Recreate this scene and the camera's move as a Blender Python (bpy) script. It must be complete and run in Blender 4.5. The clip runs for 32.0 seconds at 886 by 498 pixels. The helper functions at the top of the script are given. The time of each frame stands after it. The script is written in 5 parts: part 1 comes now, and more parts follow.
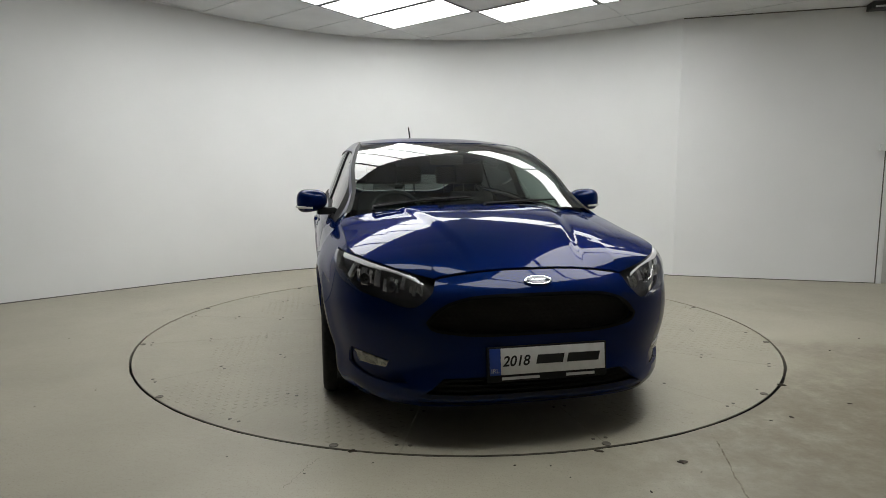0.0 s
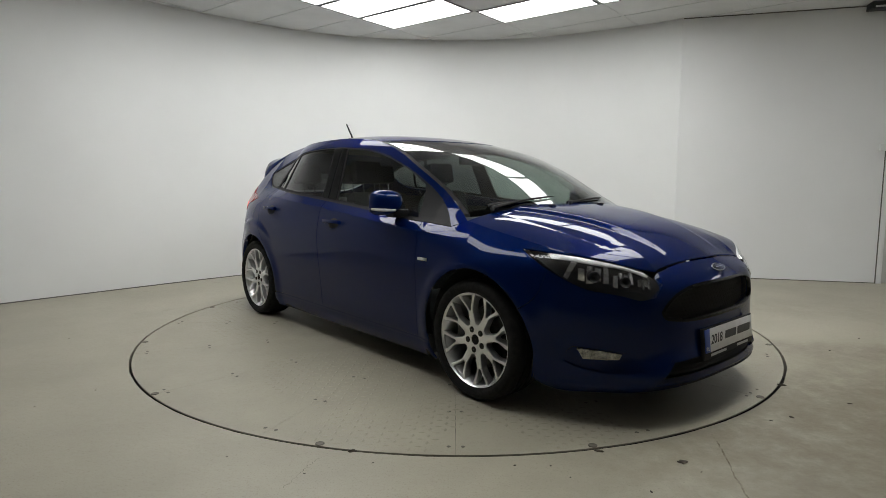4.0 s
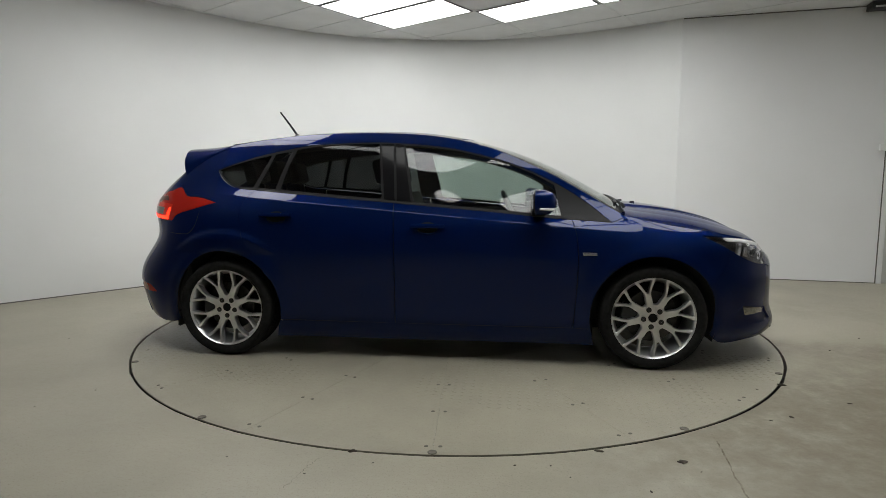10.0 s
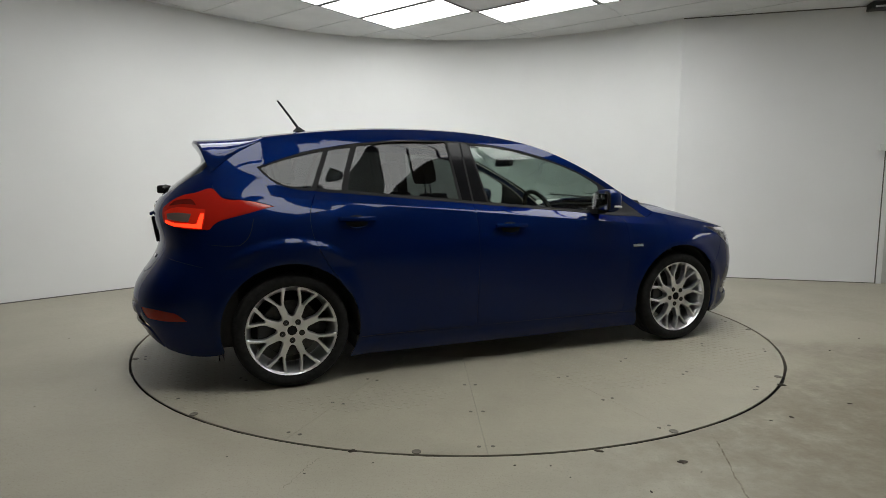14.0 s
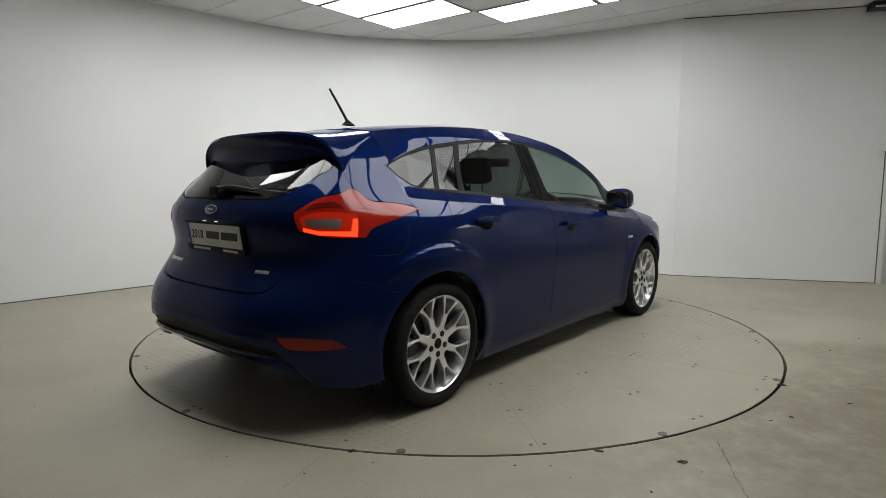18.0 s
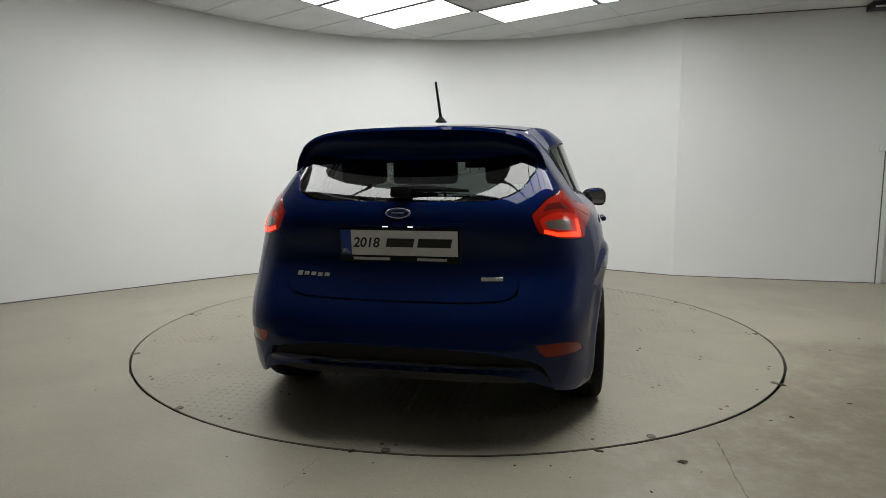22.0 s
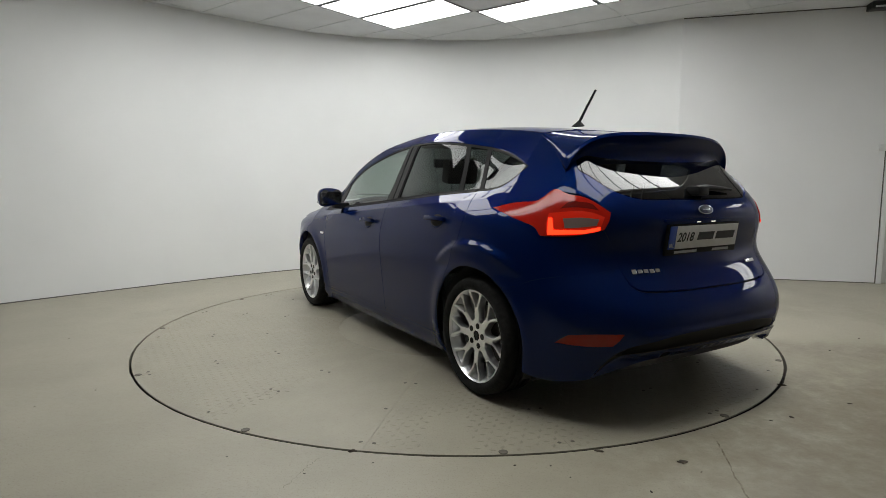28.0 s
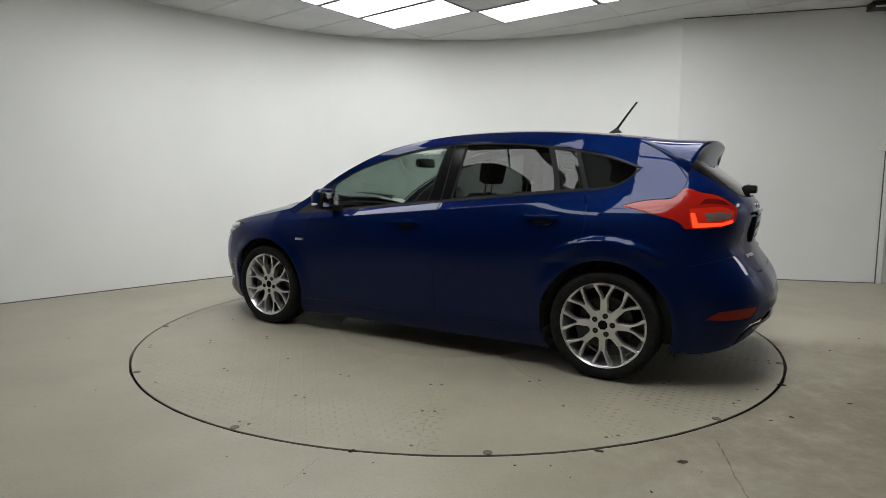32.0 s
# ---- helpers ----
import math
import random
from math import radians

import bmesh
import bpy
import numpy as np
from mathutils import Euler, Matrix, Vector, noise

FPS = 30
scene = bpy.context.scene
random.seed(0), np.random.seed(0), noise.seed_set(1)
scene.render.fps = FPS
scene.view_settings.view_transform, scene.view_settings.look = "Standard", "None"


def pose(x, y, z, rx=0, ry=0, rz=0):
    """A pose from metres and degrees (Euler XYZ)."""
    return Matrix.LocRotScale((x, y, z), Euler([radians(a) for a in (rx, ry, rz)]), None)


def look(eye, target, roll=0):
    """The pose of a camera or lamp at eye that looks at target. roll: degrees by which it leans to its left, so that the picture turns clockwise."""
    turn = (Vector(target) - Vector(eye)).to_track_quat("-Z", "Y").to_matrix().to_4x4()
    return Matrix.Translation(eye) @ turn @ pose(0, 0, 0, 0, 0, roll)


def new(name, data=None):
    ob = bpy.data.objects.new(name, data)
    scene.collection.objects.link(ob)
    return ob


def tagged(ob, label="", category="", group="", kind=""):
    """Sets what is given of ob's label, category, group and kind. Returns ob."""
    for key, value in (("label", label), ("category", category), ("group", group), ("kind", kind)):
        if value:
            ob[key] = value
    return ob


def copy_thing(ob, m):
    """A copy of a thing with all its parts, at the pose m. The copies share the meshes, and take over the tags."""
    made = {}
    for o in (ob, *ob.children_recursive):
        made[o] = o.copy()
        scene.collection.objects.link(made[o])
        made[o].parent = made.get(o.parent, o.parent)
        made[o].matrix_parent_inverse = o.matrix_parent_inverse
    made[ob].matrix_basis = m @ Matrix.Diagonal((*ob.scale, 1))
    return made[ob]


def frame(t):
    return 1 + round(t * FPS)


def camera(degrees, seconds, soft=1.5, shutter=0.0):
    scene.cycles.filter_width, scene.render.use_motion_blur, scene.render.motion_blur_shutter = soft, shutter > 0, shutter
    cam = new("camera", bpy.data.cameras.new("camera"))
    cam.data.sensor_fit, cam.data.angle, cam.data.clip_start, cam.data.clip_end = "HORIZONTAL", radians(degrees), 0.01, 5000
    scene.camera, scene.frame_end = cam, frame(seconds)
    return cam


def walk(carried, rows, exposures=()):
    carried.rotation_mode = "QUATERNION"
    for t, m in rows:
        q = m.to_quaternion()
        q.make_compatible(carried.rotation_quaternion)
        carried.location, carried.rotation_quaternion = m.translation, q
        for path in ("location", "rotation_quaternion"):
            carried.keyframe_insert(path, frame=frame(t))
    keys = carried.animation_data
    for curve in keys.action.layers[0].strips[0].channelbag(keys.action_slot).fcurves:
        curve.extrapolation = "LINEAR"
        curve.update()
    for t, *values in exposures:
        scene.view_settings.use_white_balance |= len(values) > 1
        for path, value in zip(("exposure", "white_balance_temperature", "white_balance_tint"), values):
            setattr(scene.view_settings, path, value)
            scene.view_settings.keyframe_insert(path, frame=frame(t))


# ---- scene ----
import itertools
from mathutils import geometry

SECONDS = 32.0
cam = camera(74.29, SECONDS, soft=0.85)
EYE = Vector((0.0, -4.534, 1.101))
AIM = EYE + Vector((-0.01923, 0.99359, -0.1114))
walk(cam, [(0.0, look(EYE, AIM)), (SECONDS, look(EYE, AIM))])

# ---- light: dim closed hall, only the ceiling panels shine ----
world = bpy.data.worlds.new("hall_air")
scene.world = world
world.use_nodes = True
world.node_tree.nodes["Background"].inputs["Color"].default_value = (0.02, 0.02, 0.02, 1)
world.node_tree.nodes["Background"].inputs["Strength"].default_value = 0.2
scene.view_settings.exposure = 0.0
PANEL_POWER = 6.5


# ---- materials ----
def mat(name, color, rough=0.5, metal=0.0, coat=0.0, ior=1.5, spec=0.5):
    m = bpy.data.materials.new(name)
    m.use_nodes = True
    b = m.node_tree.nodes["Principled BSDF"]
    b.inputs["Base Color"].default_value = (*color, 1)
    b.inputs["Roughness"].default_value = rough
    b.inputs["Metallic"].default_value = metal
    b.inputs["Coat Weight"].default_value = coat
    b.inputs["Coat Roughness"].default_value = 0.02
    b.inputs["IOR"].default_value = ior
    b.inputs["Specular IOR Level"].default_value = spec
    return m


def nodes_of(m):
    return m.node_tree.nodes, m.node_tree.links, m.node_tree.nodes["Principled BSDF"]


def vary(m, scale, c1, c2, rough=None, bump=0.0, detail=6.0, fine=None, coords="Object", lo=0.35, hi=0.65):
    """Noise colour between c1 and c2, and optional roughness range and relief."""
    n, l, b = nodes_of(m)
    tc = n.new("ShaderNodeTexCoord")
    t = n.new("ShaderNodeTexNoise")
    t.inputs["Scale"].default_value = scale
    t.inputs["Detail"].default_value = detail
    l.new(tc.outputs[coords], t.inputs["Vector"])
    r = n.new("ShaderNodeValToRGB")
    r.color_ramp.elements[0].position, r.color_ramp.elements[1].position = lo, hi
    r.color_ramp.elements[0].color, r.color_ramp.elements[1].color = (*c1, 1), (*c2, 1)
    l.new(t.outputs["Fac"], r.inputs["Fac"])
    l.new(r.outputs["Color"], b.inputs["Base Color"])
    f = n.new("ShaderNodeTexNoise")
    f.inputs["Scale"].default_value = fine or scale * 12
    f.inputs["Detail"].default_value = 4
    l.new(tc.outputs[coords], f.inputs["Vector"])
    if rough:
        mr = n.new("ShaderNodeMapRange")
        mr.inputs["To Min"].default_value, mr.inputs["To Max"].default_value = rough
        l.new(f.outputs["Fac"], mr.inputs["Value"])
        l.new(mr.outputs["Result"], b.inputs["Roughness"])
    if bump:
        bp = n.new("ShaderNodeBump")
        bp.inputs["Strength"].default_value = bump
        bp.inputs["Distance"].default_value = 0.01
        l.new(f.outputs["Fac"], bp.inputs["Height"])
        l.new(bp.outputs["Normal"], b.inputs["Normal"])
    return m


M_WALL = vary(mat("painted_wall", (0.78, 0.78, 0.76), 0.6), 0.9, (0.755, 0.762, 0.760), (0.795, 0.802, 0.80), (0.5, 0.7), 0.06, fine=60)
M_PART = vary(mat("painted_partition", (0.7, 0.7, 0.7), 0.55), 0.8, (0.80, 0.805, 0.81), (0.84, 0.845, 0.85), (0.45, 0.65), 0.05, fine=70)
M_CEIL = vary(mat("ceiling_tile", (0.7, 0.7, 0.7), 0.8), 3, (0.66, 0.67, 0.68), (0.72, 0.73, 0.74), (0.7, 0.9), 0.15, fine=180)
M_TBAR = mat("white_steel_bar", (0.64, 0.65, 0.66), 0.45)
M_GREY = vary(mat("dim_grey_wall", (0.2, 0.2, 0.2), 0.7), 0.7, (0.235, 0.235, 0.240), (0.270, 0.270, 0.275), (0.6, 0.8), 0.05)
M_BLACK = mat("black_plastic", (0.010, 0.010, 0.011), 0.55, spec=0.2)
M_DARK = mat("dark_steel", (0.05, 0.052, 0.055), 0.45, 0.6)
M_JOINT = mat("dark_joint", (0.015, 0.014, 0.013), 0.8)


def emitter(name, color, strength):
    m = bpy.data.materials.new(name)
    m.use_nodes = True
    b = m.node_tree.nodes["Principled BSDF"]
    b.inputs["Base Color"].default_value = (0.8, 0.8, 0.8, 1)
    b.inputs["Emission Color"].default_value = (*color, 1)
    b.inputs["Emission Strength"].default_value = strength
    return m


M_PANELRIM = mat("grey_panel_rim", (0.22, 0.22, 0.22), 0.5)
M_LIGHT = emitter("light_diffuser", (0.985, 0.995, 0.975), PANEL_POWER)


# ---- mesh helpers ----
def bm_box(bm, lo, hi, bevel=0.0, m=None):
    r = bmesh.ops.create_cube(bm, size=1.0)
    vs = r["verts"]
    for v in vs:
        v.co = Vector([lo[i] + (v.co[i] + 0.5) * (hi[i] - lo[i]) for i in range(3)])
    if bevel:
        es = list({e for v in vs for e in v.link_edges})
        g = bmesh.ops.bevel(bm, geom=es, offset=bevel, segments=2, profile=0.6, affect="EDGES")
        vs = list({v for f in g["faces"] for v in f.verts} | {v for v in vs if v.is_valid})
    if m:
        bmesh.ops.transform(bm, matrix=m, verts=vs)
    return vs


def part(name, bm, material, parent=None, label="", smooth=True, angle=35):
    me = bpy.data.meshes.new(name)
    if angle and smooth:
        bm.normal_update()
        lim = radians(angle)
        for e in bm.edges:
            if len(e.link_faces) == 2 and e.calc_face_angle(0) > lim:
                e.smooth = False
    for f in bm.faces:
        f.smooth = smooth
    exact = bm.verts.layers.float_vector.get("surface_normal")
    normals = [tuple(v[exact]) for v in bm.verts] if exact else None
    bm.to_mesh(me)
    bm.free()
    if normals:
        me.normals_split_custom_set_from_vertices(normals)
        me.attributes.remove(me.attributes["surface_normal"])
    mats = material if isinstance(material, (list, tuple)) else [material]
    for k in mats:
        me.materials.append(k)
    ob = new(name, me)
    if parent:
        ob.parent = parent
    if label:
        ob["label"] = label
    return ob


def box_part(name, lo, hi, material, parent=None, label="", bevel=0.004, m=None):
    bm = bmesh.new()
    bm_box(bm, lo, hi, bevel, m)
    return part(name, bm, material, parent, label)


def lathe(bm, profile, n=48, axis="Y", closed=False):
    """Turns (radius, along) pairs round the axis."""
    rings = []
    for r, a in profile:
        ring = []
        for k in range(n):
            c, s = math.cos(2 * math.pi * k / n), math.sin(2 * math.pi * k / n)
            p = {"Y": (r * c, a, r * s), "Z": (r * c, r * s, a), "X": (a, r * c, r * s)}[axis]
            ring.append(bm.verts.new(p))
        rings.append(ring)
    pairs = list(zip(rings, rings[1:])) + ([(rings[-1], rings[0])] if closed else [])
    for a, b in pairs:
        for k in range(n):
            j = (k + 1) % n
            bm.faces.new((a[k], a[j], b[j], b[k]))
    return rings


def tube(bm, pts, r, n=8, cap=True):
    """A round bar along a row of points; r is one radius or one a point."""
    pts = [Vector(p) for p in pts]
    rr = r if isinstance(r, (list, tuple)) else [r] * len(pts)
    rings = []
    up = Vector((0, 0, 1))
    for i, p in enumerate(pts):
        d = (pts[min(i + 1, len(pts) - 1)] - pts[max(i - 1, 0)]).normalized()
        a = d.cross(up if abs(d.z) < 0.95 else Vector((1, 0, 0))).normalized()
        b = d.cross(a)
        rings.append([bm.verts.new(p + rr[i] * (math.cos(2 * math.pi * k / n) * a + math.sin(2 * math.pi * k / n) * b)) for k in range(n)])
    for a, b in zip(rings, rings[1:]):
        for k in range(n):
            bm.faces.new((a[k], a[(k + 1) % n], b[(k + 1) % n], b[k]))
    if cap:
        bm.faces.new(rings[0])
        bm.faces.new(rings[-1][::-1])
    bmesh.ops.recalc_face_normals(bm, faces=bm.faces)


def group_thing(name, label, category, group="", kind="", at=None):
    ob = new(name)
    ob.empty_display_size = 0.1
    if at is not None:
        ob.matrix_basis = at
    return tagged(ob, label, category, group, kind)
# ---- the hall ----
CEIL_Z = 2.98
DISC_R = 2.262
E1, E2 = Vector((0.80, -0.60, 0)), Vector((0.60, 0.80, 0))  # directions of the ceiling grid


def wall_line():
    """Plan of the curved back wall: a straight run that bends into an arc."""
    pts = [Vector((-7.6, -3.30)), Vector((-2.86, 2.15))]
    c = Vector((0.05, 0.24))
    arc = []
    for k in range(41):
        a = 137 + (40.8 - 137) * k / 40
        r = 3.25 + (0.23 * ((a - 90) / 47) ** 2 if a > 90 else 0.146 * ((90 - a) / 49.2) ** 2)
        arc.append(c + r * Vector((math.cos(math.radians(a)), math.sin(math.radians(a)))))
    run = [pts[0] + (pts[1] - pts[0]) * k / 14 for k in range(15)]
    line = run + arc
    for _ in range(30):  # ease the bend
        line = [line[0]] + [0.25 * a + 0.5 * b + 0.25 * d for a, b, d in zip(line, line[1:], line[2:])] + [line[-1]]
    line[-1] = Vector((2.62, 2.46))
    return line


def wall_strip(name, line, z0, z1, thick, material, label):
    """An upright wall of even thickness behind a plan line."""
    bm = bmesh.new()
    n = len(line)
    rows = []
    for i, p in enumerate(line):
        d = (line[min(i + 1, n - 1)] - line[max(i - 1, 0)]).normalized()
        out = Vector((-d.y, d.x)) * thick
        rows.append([bm.verts.new((*q, z)) for q, z in ((p, z0), (p, z1), (p + out, z1), (p + out, z0))])
    for a, b in zip(rows, rows[1:]):
        for k in range(4):
            bm.faces.new((a[k], a[(k + 1) % 4], b[(k + 1) % 4], b[k]))
    bm.faces.new(rows[0][::-1])
    bm.faces.new(rows[-1])
    bmesh.ops.recalc_face_normals(bm, faces=bm.faces)
    return tagged(part(name, bm, material), label, "wall", kind="structure")


BACK = wall_line()
wall_strip("wall_curved", BACK, 0.0, CEIL_Z, 0.12, M_WALL, "smooth white painted curved studio wall")
P0, P1 = Vector((2.62, 2.46)), Vector((4.651, 1.955))
pd = (P1 - P0).normalized()
wall_strip("wall_partition", [P0 - 0.004 * pd, P1], 0.0, CEIL_Z, 0.12, M_PART, "flat pale grey painted partition wall")
# door opening past the partition, with a lintel over it
D0, D1 = P1, P1 + 0.95 * pd
D2 = P1 + 3.4 * pd
wall_strip("wall_lintel", [D0 + 0.003 * pd, D1], 1.52, CEIL_Z, 0.12, M_PART, "pale grey painted wall over the hatch")
wall_strip("wall_far_right", [D1 + 0.003 * pd, D2], 0.0, CEIL_Z, 0.12, M_PART, "flat pale grey painted wall")
# unseen walls that close the hall; greys chosen for the light they return
wall_strip("wall_right", [D2, Vector((8.0, -7.5))], 0.0, CEIL_Z, 0.15, M_PART, "flat pale grey side wall")
wall_strip("wall_behind", [Vector((8.0, -7.5)), Vector((-7.6, -7.5))], 0.0, CEIL_Z, 0.15, M_GREY, "dim grey wall")
wall_strip("wall_left", [Vector((-7.6, -7.5)), Vector((-7.6, -3.3))], 0.0, CEIL_Z, 0.15, M_GREY, "dim grey side wall")

# ---- floor with a round hole for the turntable ----
def concrete(name, c1, c2, stain, blotch=1.3, patches=()):
    m = mat(name, c1, 0.5)
    n, l, b = nodes_of(m)
    tc = n.new("ShaderNodeTexCoord")

    def noise_node(scale, detail, rough=0.55):
        t = n.new("ShaderNodeTexNoise")
        t.inputs["Scale"].default_value = scale
        t.inputs["Detail"].default_value = detail
        t.inputs["Roughness"].default_value = rough
        l.new(tc.outputs["Object"], t.inputs["Vector"])
        return t

    def ramp(src, p0, p1, a, z):
        r = n.new("ShaderNodeValToRGB")
        r.color_ramp.elements[0].position, r.color_ramp.elements[1].position = p0, p1
        r.color_ramp.elements[0].color, r.color_ramp.elements[1].color = (*a, 1), (*z, 1)
        l.new(src, r.inputs["Fac"])
        return r

    def mix(fac, a, z):
        x = n.new("ShaderNodeMix")
        x.data_type = "RGBA"
        if isinstance(fac, float):
            x.inputs["Factor"].default_value = fac
        else:
            l.new(fac, x.inputs["Factor"])
        l.new(a, x.inputs["A"])
        if isinstance(z, tuple):
            x.inputs["B"].default_value = (*z, 1)
        else:
            l.new(z, x.inputs["B"])
        return x.outputs["Result"]

    base = ramp(noise_node(blotch, 5).outputs["Fac"], 0.35, 0.68, c1, c2)
    spots = ramp(noise_node(5.5, 8, 0.7).outputs["Fac"], 0.60, 0.74, (0, 0, 0), (1, 1, 1))
    mask = ramp(noise_node(0.45, 3).outputs["Fac"], 0.50, 0.62, (0, 0, 0), (0.75, 0.75, 0.75))
    both = n.new("ShaderNodeMath")
    both.operation = "MULTIPLY"
    l.new(spots.outputs["Color"], both.inputs[0])
    l.new(mask.outputs["Color"], both.inputs[1])
    col = mix(both.outputs[0], base.outputs["Color"], stain)
    grit = ramp(noise_node(120, 5, 0.7).outputs["Fac"], 0.55, 0.70, (0, 0, 0), (0.7, 0.7, 0.7))
    col = mix(grit.outputs["Color"], col, stain)
    for px, py, sx, sy, turn, amount in patches:  # worn, dirty stretches with soft ragged edges
        mp = n.new("ShaderNodeMapping")
        mp.vector_type = "TEXTURE"
        mp.inputs["Location"].default_value = (px, py, 0)
        mp.inputs["Rotation"].default_value = (0, 0, radians(turn))
        mp.inputs["Scale"].default_value = (sx, sy, 1)
        l.new(tc.outputs["Object"], mp.inputs["Vector"])
        g = n.new("ShaderNodeTexGradient")
        g.gradient_type = "SPHERICAL"
        l.new(mp.outputs["Vector"], g.inputs["Vector"])
        dirt = ramp(noise_node(5.0, 10, 0.72).outputs["Fac"], 0.30, 0.70, (0, 0, 0), (amount, amount, amount))
        soft = ramp(g.outputs["Fac"], 0.0, 0.6, (0, 0, 0), (1, 1, 1))
        k = n.new("ShaderNodeMath")
        k.operation = "MULTIPLY"
        l.new(dirt.outputs["Color"], k.inputs[0])
        l.new(soft.outputs["Color"], k.inputs[1])
        col = mix(k.outputs[0], col, stain)
    l.new(col, b.inputs["Base Color"])
    fine = noise_node(35, 8, 0.65)
    mr = n.new("ShaderNodeMapRange")
    mr.inputs["To Min"].default_value, mr.inputs["To Max"].default_value = 0.32, 0.56
    l.new(fine.outputs["Fac"], mr.inputs["Value"])
    l.new(mr.outputs["Result"], b.inputs["Roughness"])
    bp = n.new("ShaderNodeBump")
    bp.inputs["Strength"].default_value = 0.22
    bp.inputs["Distance"].default_value = 0.006
    l.new(fine.outputs["Fac"], bp.inputs["Height"])
    l.new(bp.outputs["Normal"], b.inputs["Normal"])
    return m


M_FLOOR = concrete("painted_concrete", (0.305, 0.284, 0.222), (0.362, 0.339, 0.268), (0.165, 0.140, 0.098), patches=((2.75, -0.75, 1.1, 0.28, -12, 0.85), (1.9, -2.0, 1.6, 0.8, 15, 0.95), (2.8, -1.9, 2.2, 1.3, 10, 1.0), (1.05, -2.75, 0.16, 0.07, 10, 0.8), (3.0, 0.6, 1.2, 0.5, -10, 0.4), (3.0, -2.2, 3.4, 2.0, 20, 0.75)))
M_DISC = concrete("painted_steel_deck", (0.287, 0.268, 0.208), (0.346, 0.323, 0.253), (0.16, 0.14, 0.10), 1.8, patches=((1.6, -1.1, 0.7, 0.45, 60, 0.7), (-1.7, 0.9, 0.6, 0.5, 30, 0.6), (-0.9, 1.7, 0.6, 0.3, 110, 0.6)))

bm = bmesh.new()
N = 128
hole_r = [DISC_R + 0.010 + 0.002 * max(0.0, math.cos(2 * math.pi * k / N + 0.5)) + 0.004 * noise.noise((0.9 * k, 0.0, 2.0)) for k in range(N)]  # chipped edge
hole = [bm.verts.new((hole_r[k] * math.cos(2 * math.pi * k / N), hole_r[k] * math.sin(2 * math.pi * k / N), 0)) for k in range(N)]
mid = [bm.verts.new((3.2 * math.cos(2 * math.pi * k / N), 3.2 * math.sin(2 * math.pi * k / N), 0)) for k in range(N)]
low = [bm.verts.new((v.co.x, v.co.y, -0.12)) for v in hole]
out = [bm.verts.new((9.5 * math.cos(2 * math.pi * k / N), 9.5 * math.sin(2 * math.pi * k / N), 0)) for k in range(N)]
for a, b in ((low, hole), (hole, mid), (mid, out)):
    for k in range(N):
        bm.faces.new((a[k], a[(k + 1) % N], b[(k + 1) % N], b[k]))
bmesh.ops.recalc_face_normals(bm, faces=bm.faces)
for f in bm.faces:
    if abs(f.normal.z) > 0.5 and f.normal.z < 0:
        f.normal_flip()
floor = tagged(part("floor", bm, M_FLOOR, smooth=False), "worn pale painted concrete floor with stains", "floor", kind="structure")
bm = bmesh.new()
lathe(bm, [(0.001, -0.118), (DISC_R + 0.3, -0.118)], 64, "Z")
tagged(part("turntable_pit", bm, M_JOINT, smooth=False), "dark pit below the turntable deck", "pit", kind="structure")

# ---- ceiling: sheet, cross bars and the lit panels ----
bm = bmesh.new()
bm_box(bm, (-9.6, -8.2, CEIL_Z), (9.6, 5.2, CEIL_Z + 0.08))
tagged(part("ceiling", bm, M_CEIL, smooth=False), "white suspended tile ceiling", "ceiling", kind="structure")


def grid_pose(i, j):
    """Pose at the centre of ceiling tile (i, j); tiles are 1.2 by 0.6 m."""
    c = E1 * (-2.30 + 1.2 * i + 0.6) + E2 * (0.63 + 0.6 * j + 0.3)
    return Matrix.Translation((c.x, c.y, CEIL_Z)) @ Matrix.Rotation(math.atan2(E1.y, E1.x), 4, "Z")


bm = bmesh.new()
for i in range(-3, 8):
    p = grid_pose(i, 0) @ Matrix.Translation((-0.6, 0, 0))
    bm_box(bm, (-0.012, -7.5, -0.004), (0.012, 4.0, 0.0005), 0, p)
for j in range(-10, 8):
    p = grid_pose(0, j) @ Matrix.Translation((0, -0.3, 0))
    bm_box(bm, (-4.0, -0.012, -0.0045), (8.0, 0.012, 0.0005), 0, p)
tagged(part("ceiling_grid", bm, M_TBAR, smooth=False), "thin white steel ceiling grid bars", "ceiling grid", kind="structure")


def light_panel():
    root = group_thing("ceiling_light", "flat square-edged white LED ceiling panel, switched on; hatch row is added fill", "ceiling light", "lit panels of the ceiling")
    bm = bmesh.new()
    bm_box(bm, (-0.572, -0.274, -0.008), (0.572, 0.274, -0.004))
    part("diffuser", bm, M_LIGHT, root, smooth=False)
    bm = bmesh.new()
    for lo, hi in (((-0.588, -0.288, -0.014), (0.588, -0.274, -0.003)), ((-0.588, 0.274, -0.014), (0.588, 0.288, -0.003)),
                   ((-0.588, -0.274, -0.014), (-0.572, 0.274, -0.003)), ((0.572, -0.274, -0.014), (0.588, 0.274, -0.003))):
        bm_box(bm, lo, hi)
    part("frame", bm, M_PANELRIM, root, smooth=False)
    return root


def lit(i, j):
    """Which tiles carry a panel: a ring round the turntable, dark in its middle, and a short row by the hatch, unseen
    and added to brighten the partition.
    """
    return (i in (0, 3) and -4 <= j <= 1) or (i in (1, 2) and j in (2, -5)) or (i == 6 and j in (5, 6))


# tiles (6, 5) and (6, 6) are added fill light, copied from the ring's panel
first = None
